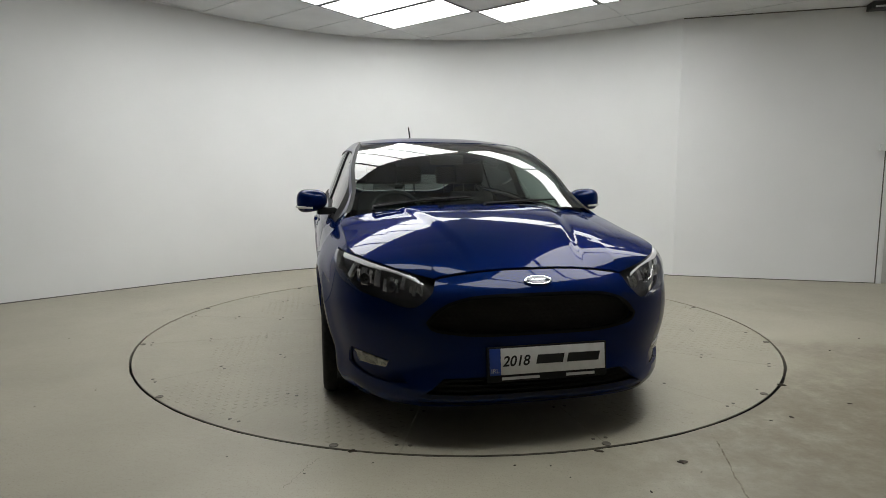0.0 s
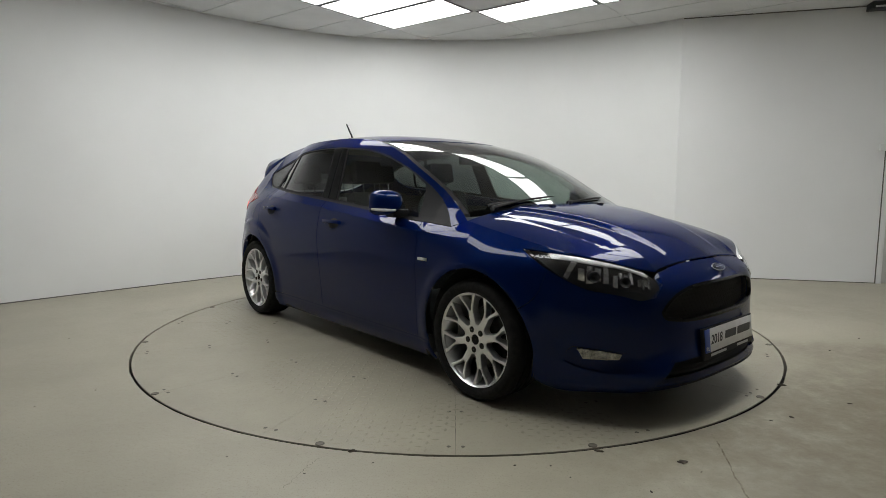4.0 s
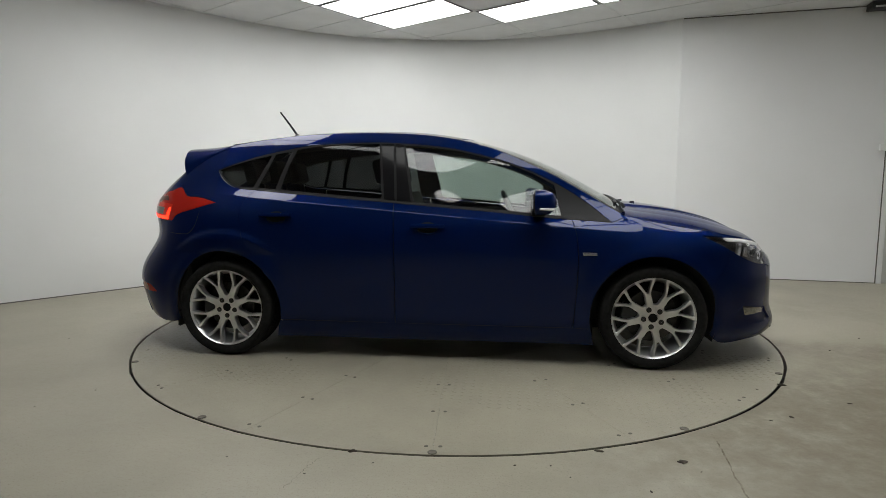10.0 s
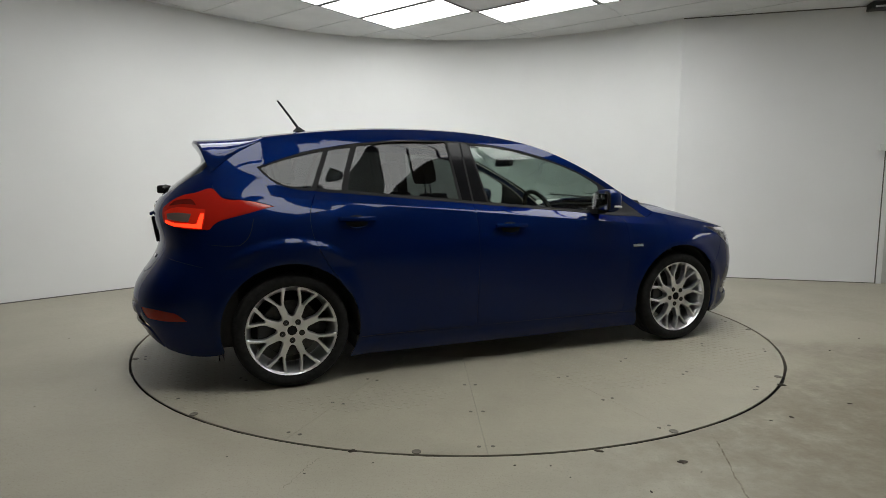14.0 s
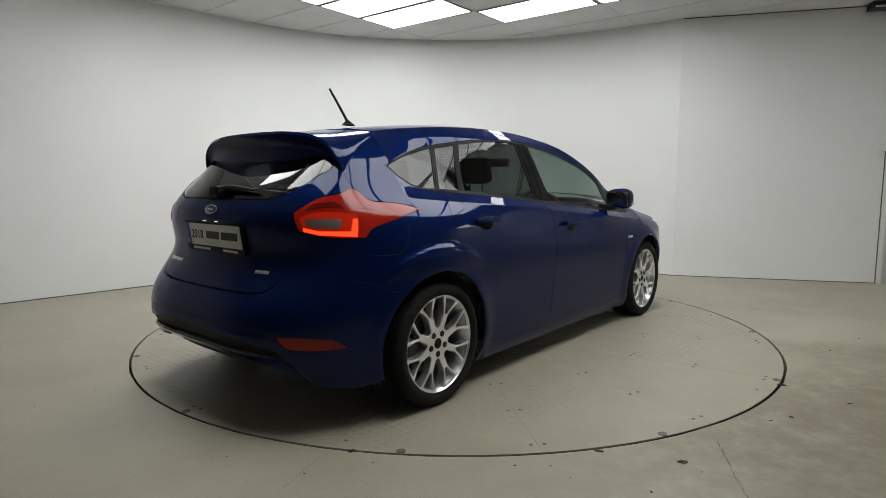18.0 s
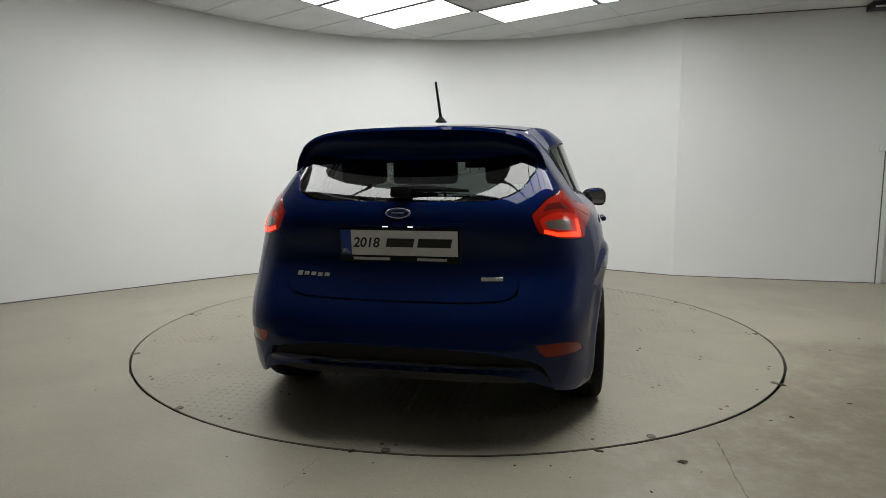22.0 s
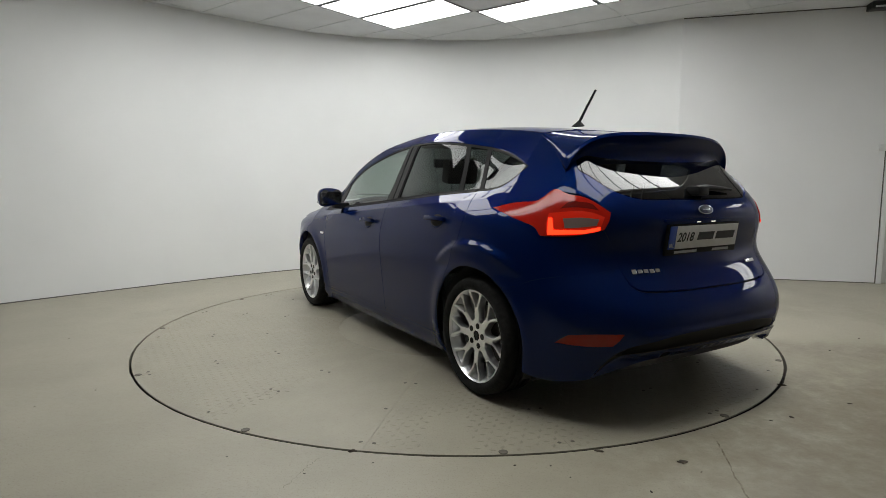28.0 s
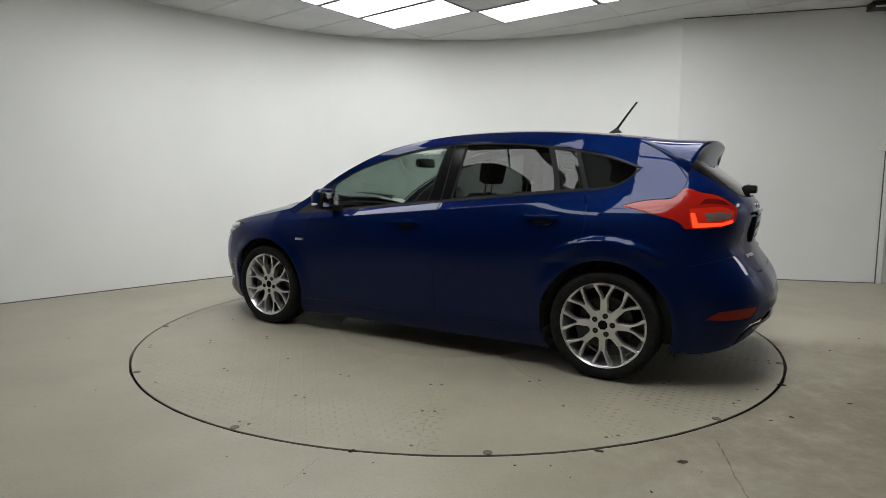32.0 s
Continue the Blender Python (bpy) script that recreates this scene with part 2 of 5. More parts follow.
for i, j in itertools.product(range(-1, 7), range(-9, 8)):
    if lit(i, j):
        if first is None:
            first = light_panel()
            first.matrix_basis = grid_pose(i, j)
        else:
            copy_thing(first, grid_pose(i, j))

# thin dark strips for the gap at the walls' foot and painted shadow lines
M_DARKLINE = mat("dark_gap_shade", (0.14, 0.135, 0.125), 0.8)


def dark_line_strip(name, line, z0, z1):
    n = len(line)
    bm = bmesh.new()
    rows = []
    for i, p in enumerate(line):
        d = (line[min(i + 1, n - 1)] - line[max(i - 1, 0)]).normalized()
        o = Vector((d.y, -d.x)) * 0.003
        rows.append([bm.verts.new((*q, z)) for q, z in ((p + o, z0), (p + o, z1), (p - o, z1), (p - o, z0))])
    for a, b in zip(rows, rows[1:]):
        for k in range(4):
            bm.faces.new((a[k], a[(k + 1) % 4], b[(k + 1) % 4], b[k]))
    bmesh.ops.recalc_face_normals(bm, faces=bm.faces)
    tagged(part(name, bm, M_DARKLINE), "thin dark strip drawn for gap and shadow lines of the wall", "seal", kind="structure")


dark_line_strip("base_gap_line", BACK, 0.0, 0.010)
dark_line_strip("base_gap_line", [P0, P1], 0.0, 0.009)
# dark strip painted in for the shadow gap under the ceiling
dark_line_strip("trim", [P0, P1], CEIL_Z - 0.012, CEIL_Z - 0.001)

# door in the opening past the partition
dp = Matrix.Translation((D0.x, D0.y, 0)) @ Matrix.Rotation(math.atan2(pd.y, pd.x), 4, "Z")
door = group_thing("door_1", "closed low pale flush hatch door in a white frame", "door", kind="structure")
M_DOOR = vary(mat("pale_door_paint", (0.6, 0.6, 0.6), 0.5), 2, (0.60, 0.60, 0.59), (0.66, 0.66, 0.65), (0.4, 0.6))
bm = bmesh.new()
bm_box(bm, (0.012, 0.03, 0.006), (0.938, 0.07, 1.455), 0.003, dp)
part("door_leaf", bm, M_DOOR, door)
for lo, hi in (((0.012, -0.012, 0.0), (0.060, 0.028, 1.449)), ((0.890, -0.012, 0.0), (0.946, 0.028, 1.449)), ((-0.055, -0.03, 1.450), (0.960, 0.028, 1.525))):
    bm = bmesh.new()
    bm_box(bm, lo, hi, 0.004, dp)
    part("door_frame", bm, M_WALL, door)

# dark strip that stands in for the shadow line beside the hatch frame
dark_line_strip("trim", [P1 - 0.001 * pd, P1 + 0.011 * pd], 0.0, 1.45)

# dark shutter box high on the right
bm = bmesh.new()
dpose = Matrix.Translation((4.36, 2.0, 0)) @ Matrix.Rotation(math.atan2(pd.y, pd.x), 4, "Z")
bm_box(bm, (0, -0.16, 2.905), (2.6, -0.01, 2.975), 0.006, dpose)
box = tagged(part("shutter_box", bm, M_DARK), "dark steel shutter box under the ceiling", "shutter box")
bm = bmesh.new()
bm_box(bm, (0.03, -0.168, 2.912), (2.58, -0.161, 2.93), 0.002, dpose)
part("edge_rail", bm, M_TBAR, box, "pale steel lower edge rail")
DIRT_SPOTS = [(0.91, -2.3, 0.021), (-0.42, -2.23, 0.02), (0.6, -2.21, 0.02), (1.8, -1.39, 0.022), (1.99, -1.66, 0.012), (1.6, -1.84, 0.013), (1.48, -1.88, 0.008), (2.49, -0.71, 0.01), (2.89, -0.4, 0.009), (0.24, -2.34, 0.007), (0.38, -2.34, 0.006)] + [(-1.92, -1.54, 0.006), (-0.32, -2.33, 0.005), (-0.57, -2.42, 0.005), (0.44, -2.43, 0.005), (-0.92, -2.29, 0.005), (1.63, -1.46, 0.007), (-2.75, -0.51, 0.006), (-2.08, -1.78, 0.006), (0.71, -2.53, 0.008), (0.95, -2.38, 0.005)]
CRACKS = [([(1.14, -2.04), (1.11, -2.21), (1.06, -2.42), (1.04, -2.54), (1.02, -2.66)], 0.0055), ([(-0.54, -2.29), (-0.57, -2.36), (-0.62, -2.53)], 0.0012)]

# ---- turntable: a hub plate and sixteen bolted sector plates on a dark drum ----
turntable = group_thing("turntable", "round painted steel turntable with bolted sector plates set in the floor", "turntable")
bm = bmesh.new()
rings = lathe(bm, [(DISC_R - 0.012, -0.10), (DISC_R - 0.012, -0.006), (0.02, -0.006)], 96, "Z")
bm.faces.new(rings[-1])
bmesh.ops.recalc_face_normals(bm, faces=bm.faces)
part("drum", bm, M_JOINT, turntable)
bm = bmesh.new()
rings = lathe(bm, [(0.897, -0.006), (0.897, -0.001), (0.895, 0.0), (0.02, 0.0)], 96, "Z")
bm.faces.new(rings[-1])
bmesh.ops.recalc_face_normals(bm, faces=bm.faces)
part("hub_plate", bm, M_DISC, turntable)
SEAM0, SECTOR = -64.2, 22.5


def sector_mesh():
    """One wedge plate, its lower-angle edge on the x axis, corners slightly eased."""
    bm = bmesh.new()
    top, low = [], []
    g = 0.0007
    for r, sgn in ((0.8985, 1), (DISC_R - 0.005, -1)):
        e = g / r
        for k in range(13):
            t = k / 12 if sgn > 0 else 1 - k / 12
            a = e + (math.radians(SECTOR) - 2 * e) * t
            top.append(bm.verts.new((r * math.cos(a), r * math.sin(a), 0.0)))
            low.append(bm.verts.new((r * math.cos(a), r * math.sin(a), -0.006)))
    bm.faces.new(top)
    n = len(top)
    for i in range(n):
        bm.faces.new((top[i], low[i], low[(i + 1) % n], top[(i + 1) % n]))
    bmesh.ops.recalc_face_normals(bm, faces=bm.faces)
    return bm


plate_ob = part("deck_plate", sector_mesh(), M_DISC, turntable, smooth=False)
plate_ob.matrix_basis = pose(0, 0, 0, 0, 0, SEAM0)
M_BOLT = mat("worn_bolt", (0.13, 0.118, 0.098), 0.6, 0.3)
bm = bmesh.new()
rings = lathe(bm, [(0.009, -0.002), (0.009, 0.0010), (0.0075, 0.0016), (0.003, 0.0010)], 10, "Z")
bm.faces.new(rings[-1])
bmesh.ops.recalc_face_normals(bm, faces=bm.faces)
bolt = part("bolt", bm, M_BOLT, turntable)
bolt_me = bolt.data
bolt.matrix_basis = pose(1.42 * math.cos(math.radians(SEAM0 - 1.6)), 1.42 * math.sin(math.radians(SEAM0 - 1.6)), 0)
bm = bmesh.new()
rings = lathe(bm, [(0.020, -0.002), (0.020, 0.002), (0.017, 0.0035), (0.006, 0.002)], 14, "Z")
bm.faces.new(rings[-1])
bmesh.ops.recalc_face_normals(bm, faces=bm.faces)
for k in range(16):
    a = SEAM0 + SECTOR * k
    if k:
        ob = new("deck_plate", plate_ob.data)
        ob.parent, ob.matrix_basis = turntable, pose(0, 0, 0, 0, 0, a)
    for r, off in itertools.product((1.42, 1.80, 2.18), (-0.030, 0.030)):
        if k == 0 and r == 1.42 and off < 0:
            continue
        if random.random() < 0.12:
            continue
        b = math.radians(a) + off / r
        ob = new("bolt", bolt_me)
        ob.parent, ob.matrix_basis = turntable, pose(r * math.cos(b), r * math.sin(b), 0)
for k in range(12):
    b = math.radians(3.3 + 30 * k)
    if k == 0:
        first = part("levelling_screw", bm, M_BOLT, turntable)
        screw_me = first.data
    else:
        first = new("levelling_screw", screw_me)
        first.parent = turntable
    first.matrix_basis = pose(2.236 * math.cos(b), 2.236 * math.sin(b), 0)
# raised tread lozenges where the deck's paint has not filled them
bm = bmesh.new()
for i, j in itertools.product(range(-46, 47), range(-46, 47)):
    x, y = 0.049 * i, 0.049 * j
    r, a = math.hypot(x, y), math.degrees(math.atan2(y, x)) % 360
    worn = noise.noise((1.1 * x, 1.1 * y, 3.0))
    if not (0.95 < r < 2.22) or not (50 < a < 118 or 150 < a < 215 or 300 < a < 340 or worn > 0.28) or worn < -0.38:
        continue
    c, s = (0.7071, 0.7071) if (i + j) % 2 else (0.7071, -0.7071)
    q = [bm.verts.new((x + u * c - w * s, y + u * s + w * c, h)) for u, w, h in ((-0.022, 0, -0.0004), (0, -0.011, -0.0004), (0.022, 0, -0.0004), (0, 0.011, -0.0004), (-0.008, 0, 0.0014), (0.008, 0, 0.0014))]
    for f in ((0, 1, 4), (1, 5, 4), (1, 2, 5), (2, 3, 5), (3, 4, 5), (3, 0, 4)):
        bm.faces.new([q[k] for k in f])
tread = part("tread_pattern", bm, M_DISC, turntable, smooth=False)
tread["kind"] = "stuff"

# ---- dirt on the floor ----
M_DIRT = vary(mat("dry_dirt", (0.05, 0.04, 0.03), 0.9), 60, (0.035, 0.028, 0.02), (0.075, 0.06, 0.045))


def lump(x, y, size, label="small dark lump of dirt on the floor"):
    bm = bmesh.new()
    bmesh.ops.create_icosphere(bm, subdivisions=2, radius=1.0)
    for v in bm.verts:
        n = noise.noise(v.co * 1.7 + Vector((x * 9, y * 9, 0)))
        v.co = v.co * (1 + 0.5 * n)
        v.co = Vector((v.co.x * size, v.co.y * size * 0.55, max(v.co.z, -0.1) * size * 0.3))
    low = min(v.co.z for v in bm.verts)
    bmesh.ops.translate(bm, verts=bm.verts, vec=(0, 0, -low))
    ob = tagged(part("dirt_lump", bm, M_DIRT), label, "dirt", "dirt on the floor")
    ob.matrix_basis = pose(x, y, 0, 0, 0, 360 * noise.noise((x, y, 1)))
    return ob


for x, y, sz in DIRT_SPOTS:
    lump(x, y, sz)


def crack(name, pts, w):
    bm = bmesh.new()
    rows = []
    for i, p in enumerate(pts):
        p = Vector(p)
        d = (Vector(pts[min(i + 1, len(pts) - 1)]) - Vector(pts[max(i - 1, 0)])).normalized()
        o = Vector((-d.y, d.x)) * w * (0.5 + 0.5 * abs(noise.noise((p.x * 7, p.y * 7, 0))) * 2)
        rows.append([bm.verts.new((*(p + o), 0.0012)), bm.verts.new((*(p - o), 0.0012))])
    for a, b in zip(rows, rows[1:]):
        bm.faces.new((a[0], b[0], b[1], a[1]))
    bmesh.ops.recalc_face_normals(bm, faces=bm.faces)
    for f in bm.faces:
        if f.normal.z < 0:
            f.normal_flip()
    return tagged(part(name, bm, M_CRACK, smooth=False), "thin brown crack line in the painted floor", "crack", kind="structure")


M_CRACK = vary(mat("crack_dirt", (0.12, 0.10, 0.075), 0.9), 25, (0.12, 0.10, 0.07), (0.26, 0.24, 0.19))
for run, width in CRACKS:
    pts = []
    for (x0, y0), (x1, y1) in zip(run, run[1:]):
        for k in range(12):
            t = k / 12
            pts.append((x0 + (x1 - x0) * t + 0.012 * noise.noise((k + x0, y0, 2)), y0 + (y1 - y0) * t + 0.012 * noise.noise((x0, k + y0, 5))))
    crack("floor_crack", pts + [run[-1]], width)
# ---- the car's skin: a plan outline, drawn in at each height by station ----
CAR_X, CAR_Y = -0.046, -0.143


class Spline:
    """A smooth curve through rows of values over x."""

    def __init__(self, x, y, clamp=False):
        self.x, self.y = np.array(x, float), np.array(y, float)
        n, h = len(self.x), np.diff(np.array(x, float))
        a, r = np.zeros((n, n)), np.zeros((n,) + self.y.shape[1:])
        a[0, 0] = a[-1, -1] = 1
        dy = (np.diff(self.y, axis=0).T / h).T
        for i in range(1, n - 1):
            a[i, i - 1], a[i, i], a[i, i + 1] = h[i - 1], 2 * (h[i - 1] + h[i]), h[i]
            r[i] = 6 * (dy[i] - dy[i - 1])
        if clamp:
            a[0, 0], a[0, 1], a[-1, -1], a[-1, -2] = 2 * h[0], h[0], 2 * h[-1], h[-1]
            r[0], r[-1] = 6 * dy[0], -6 * dy[-1]
        self.m, self.h = np.linalg.solve(a, r), h

    def __call__(self, t):
        t = np.asarray(t, float)
        i = np.clip(np.searchsorted(self.x, t) - 1, 0, len(self.h) - 1)
        h, x0 = self.h[i], self.x[i]
        tc = np.clip(t, self.x[0], self.x[-1])
        ex = (slice(None),) * np.ndim(t) + (None,) * (self.y.ndim - 1)
        a, b = ((x0 + h - tc) / h)[ex], ((tc - x0) / h)[ex]
        hh = (h * h / 6)[ex]
        return a * self.y[i] + b * self.y[i + 1] + hh * ((a ** 3 - a) * self.m[i] + (b ** 3 - b) * self.m[i + 1])


PLAN = [(2.22, 0), (2.205, 0.25), (2.15, 0.48), (2.02, 0.68), (1.82, 0.815), (1.55, 0.882), (1.2, 0.902), (0.6, 0.905), (0, 0.906), (-0.6, 0.905),
        (-1.2, 0.902), (-1.55, 0.882), (-1.83, 0.805), (-2.0, 0.64), (-2.075, 0.4), (-2.10, 0)]
_pl = np.array(PLAN)
_s = np.concatenate([[0], np.cumsum(np.hypot(*np.diff(_pl, axis=0).T))])
LEN = _s[-1]
_bx = Spline(_s, _pl[:, 0], True)
_by = Spline(_s, _pl[:, 1])
_fine = np.linspace(0, LEN, 2000)
_fx, _fy = _bx(_fine), _by(_fine)
_tx, _ty = np.gradient(_fx, _fine), np.gradient(_fy, _fine)
_nl = np.hypot(_tx, _ty)
_nx, _ny = _ty / _nl, -_tx / _nl  # inward turned by sign below
_nx[0], _ny[0], _nx[-1], _ny[-1] = 1, 0, -1, 0

ZL = [0.12, 0.20, 0.30, 0.42, 0.55, 0.66, 0.76, 0.86, 0.95, 1.05, 1.20, 1.32, 1.35, 1.43]
# stations (index into PLAN) and how far the skin lies inside the outline at each height
FRONT = {0: [.10, .0, .012, .03, .03, .045, .17, .27, .33, .37, .40, .42, .43, .44],
         2: [.09, .005, .015, .025, .03, .06, .18, .28, .34, .37, .40, .42, .43, .44],
         3: [.10, .03, .03, .015, .01, .03, .09, .205, .30, .35, .39, .41, .42, .43],
         5: [.11, .05, .03, .01, .0, .003, .03, .14, .255, .315, .36, .38, .395, .41]}
SIDE = {6.5: [.13, .06, .03, .018, .008, .003, .004, .022, .085, .140, .192, .240, .258, .345],
        8: [.13, .06, .035, .025, .012, .004, .002, .006, .030, .075, .137, .192, .209, .300],
        9.5: [.13, .06, .03, .02, .008, .001, .0, .003, .012, .055, .125, .183, .200, .292]}
REAR = {10.6: [.12, .05, .03, .022, .014, .010, .010, .026, .062, .145, .250, .345, .372, .460],
        12: [.09, .04, .018, .010, .012, .034, .060, .076, .10, .155, .268, .372, .405, .510],
        13: [.10, .035, -.005, -.035, -.022, .035, .085, .08, .085, .140, .285, .40, .432, .52],
        15: [.11, .05, .0, -.04, -.022, .05, .09, .088, .08, .135, .325, .465, .502, .61]}
_st = {**FRONT, **SIDE, **REAR}
_ss = np.interp(list(_st), range(len(PLAN)), _s)
_card = Spline(_ss, np.eye(len(_st)), True)
_inz = Spline(ZL, np.array(list(_st.values())).T)


def skin(s, z, lift=0.0):
    """Points of the skin, left side: s metres along the outline from the nose, z high."""
    s, z = np.broadcast_arrays(np.asarray(s, float), np.asarray(z, float))
    a = np.abs(s)
    sg = np.where(s < 0, -1.0, 1.0)
    over = a > LEN  # past the tail's middle on to the other side
    a = np.where(over, 2 * LEN - a, a)
    sg = np.where(over, -sg, sg)
    d = (_card(a) * _inz(z)).sum(-1) - lift
    bx, by = _bx(a), _by(a)
    # crisp shoulder just under the windows
    up = z - (0.967 - 0.084 * bx)
    w, u = np.clip(up + 0.056, 0, 0.056), np.clip((up + 0.26) / 0.26, 0, 1)
    d = d + (0.70 * (w - 0.004 * (1 - np.exp(-w / 0.004))) + 0.030 * u * u * (3 - 2 * u)) * np.clip((bx + 1.45) / 0.35, 0, 1) * np.clip((1.25 - bx) / 0.35, 0, 1)
    nx, ny = np.interp(a, _fine, _nx), np.interp(a, _fine, _ny)
    x, y = bx - nx * d, by - ny * d
    for cx in (1.324, -1.324):  # lips round the wheels
        r = np.hypot(x - cx, z - 0.31)
        lip = 0.014 * np.exp(-((r - 0.375) / 0.055) ** 2) * (np.abs(ny) > 0.3)
        if cx < 0:  # haunch over the rear wheel
            h = np.clip((0.515 - r) / 0.045, 0, 1)
            lip = lip + 0.021 * h * h * (3 - 2 * h) * np.clip((z - 0.66) / 0.10, 0, 1) * (np.abs(ny) > 0.3)
        x, y = x + nx * lip, y + ny * lip
    return np.stack([x, y * sg, z], -1)


def s_side(x):
    """The outline's length at a place x along the side."""
    return float(np.interp(-x, -_fx, _fine))



# ---- car materials ----
M_PAINT = mat("blue_metallic_paint", (0.006, 0.010, 0.115), 0.36, 0.34, coat=0.8, spec=0.0)
_n, _l, _b = nodes_of(M_PAINT)
_b.inputs["Specular Tint"].default_value = (0.04, 0.13, 0.6, 1)
_b.inputs["Coat IOR"].default_value = 1.38
_t = _n.new("ShaderNodeTexNoise")
_t.inputs["Scale"].default_value = 2200
_c = _n.new("ShaderNodeTexCoord")
_l.new(_c.outputs["Object"], _t.inputs["Vector"])
_r = _n.new("ShaderNodeValToRGB")
_r.color_ramp.elements[0].color, _r.color_ramp.elements[1].color = (0.0005, 0.0064, 0.044, 1), (0.0010, 0.0105, 0.075, 1)
_l.new(_t.outputs["Fac"], _r.inputs["Fac"])
_l.new(_r.outputs["Color"], _b.inputs["Base Color"])
M_GLOSSBLACK = mat("gloss_black", (0.007, 0.007, 0.008), 0.12, spec=0.12)
M_TRIM = mat("satin_black_trim", (0.018, 0.018, 0.019), 0.5, spec=0.08)
M_RUBBER = vary(mat("tyre_rubber", (0.018, 0.018, 0.018), 0.8, spec=0.12), 40, (0.012, 0.012, 0.012), (0.019, 0.019, 0.0185), (0.65, 0.9), 0.2)
M_ALLOY = vary(mat("silver_alloy", (0.6, 0.6, 0.61), 0.36, 0.9), 9, (0.72, 0.72, 0.73), (0.82, 0.82, 0.83), (0.25, 0.34))
M_CHROME = mat("chrome", (0.75, 0.76, 0.78), 0.12, 1.0)
M_WELL = mat("wheel_well_felt", (0.045, 0.045, 0.046), 0.95)
M_CABIN = vary(mat("dark_cabin_plastic", (0.02, 0.02, 0.021), 0.6), 20, (0.017, 0.017, 0.018), (0.024, 0.024, 0.025), (0.5, 0.7), 0.1)
M_CLOTH = vary(mat("dark_seat_cloth", (0.02, 0.02, 0.022), 0.9), 60, (0.028, 0.028, 0.030), (0.045, 0.045, 0.048), (0.8, 0.95), 0.3)
M_HEADLINER = mat("grey_headliner", (0.10, 0.10, 0.098), 0.9)


def glass(name, tint, f0=0.05, rough=0.0):
    """Thin tinted glass: part clear, part mirror, f0 its gloss seen square on."""
    m = bpy.data.materials.new(name)
    m.use_nodes = True
    n, l = m.node_tree.nodes, m.node_tree.links
    n.clear()
    o = n.new("ShaderNodeOutputMaterial")
    tr, gl, mx, lw = n.new("ShaderNodeBsdfTransparent"), n.new("ShaderNodeBsdfGlossy"), n.new("ShaderNodeMixShader"), n.new("ShaderNodeLayerWeight")
    tr.inputs["Color"].default_value = (*tint, 1)
    gl.inputs["Roughness"].default_value = rough
    gl.inputs["Color"].default_value = (1, 1, 1, 1)
    lw.inputs["Blend"].default_value = 0.5
    pw, ma = n.new("ShaderNodeMath"), n.new("ShaderNodeMath")
    pw.operation, ma.operation = "POWER", "MULTIPLY_ADD"
    pw.inputs[1].default_value = 5.0
    ma.inputs[1].default_value, ma.inputs[2].default_value = 1.0 - f0, f0
    l.new(lw.outputs["Facing"], pw.inputs[0])
    l.new(pw.outputs[0], ma.inputs[0])
    l.new(ma.outputs[0], mx.inputs["Fac"])
    l.new(tr.outputs["BSDF"], mx.inputs[1])
    l.new(gl.outputs["BSDF"], mx.inputs[2])
    l.new(mx.outputs["Shader"], o.inputs["Surface"])
    return m


M_GLASS = glass("clear_green_glass", (0.50, 0.575, 0.54), 0.04)
M_PRIVACY = glass("privacy_glass", (0.13, 0.14, 0.14), 0.024)
M_SCREEN = glass("windscreen_glass", (0.44, 0.52, 0.49), 0.06)
M_REARGLASS = glass("rear_privacy_glass", (0.20, 0.215, 0.21), 0.06)
M_LENS = glass("clear_lamp_lens", (0.92, 0.93, 0.94))

car = group_thing("hatchback_car", "dark metallic blue five-door hatchback with silver alloy wheels", "car")


# ---- panels cut out of the skin ----
def crv(pts, step=0.02):
    """A smooth run through control points, without its last point."""
    p = np.array(pts, float)
    d = np.concatenate([[0], np.cumsum(np.maximum(np.hypot(*np.diff(p, axis=0).T), 1e-6))])
    n = max(2, int(round(d[-1] / step)))
    t = np.linspace(0, d[-1], n + 1)[:-1]
    if len(p) == 2:
        return [tuple(p[0] + (p[1] - p[0]) * k / d[-1]) for k in t]
    return [tuple(q) for q in Spline(d, p)(t)]


def lin(pts, step=0.02):
    """A run with straight edges, without its last point."""
    return [q for a, b in zip(pts, pts[1:]) for q in crv([a, b], step)]


def xz(pts):
    """Side points (x, z) to skin coordinates."""
    return [(s_side(x), z) for x, z in pts]


def arc_xz(cx, a0, a1, r=0.368, cz=0.31, n=26):
    """A wheel arch between two angles, as skin coordinates."""
    return xz([(cx + r * math.cos(math.radians(a0 + (a1 - a0) * k / n)), cz + r * math.sin(math.radians(a0 + (a1 - a0) * k / n))) for k in range(n + 1)])


def inside(poly, pts):
    x, y = pts[:, 0], pts[:, 1]
    c = np.zeros(len(pts), bool)
    for (x0, y0), (x1, y1) in zip(poly, np.roll(poly, -1, axis=0)):
        if y0 != y1:
            c ^= ((y0 > y) != (y1 > y)) & (x < (x1 - x0) * (y - y0) / (y1 - y0) + x0)
    return c


def shrink(poly, g):
    """Draws a closed outline in by g all round."""
    a = np.array(poly)
    area = 0.5 * np.sum(a[:, 0] * np.roll(a[:, 1], -1) - np.roll(a[:, 0], -1) * a[:, 1])
    d = np.roll(a, -1, axis=0) - np.roll(a, 1, axis=0)
    d /= np.maximum(np.hypot(*d.T), 1e-9)[:, None]
    n = np.stack([-d[:, 1], d[:, 0]], -1) * np.sign(area)
    return a + g * n


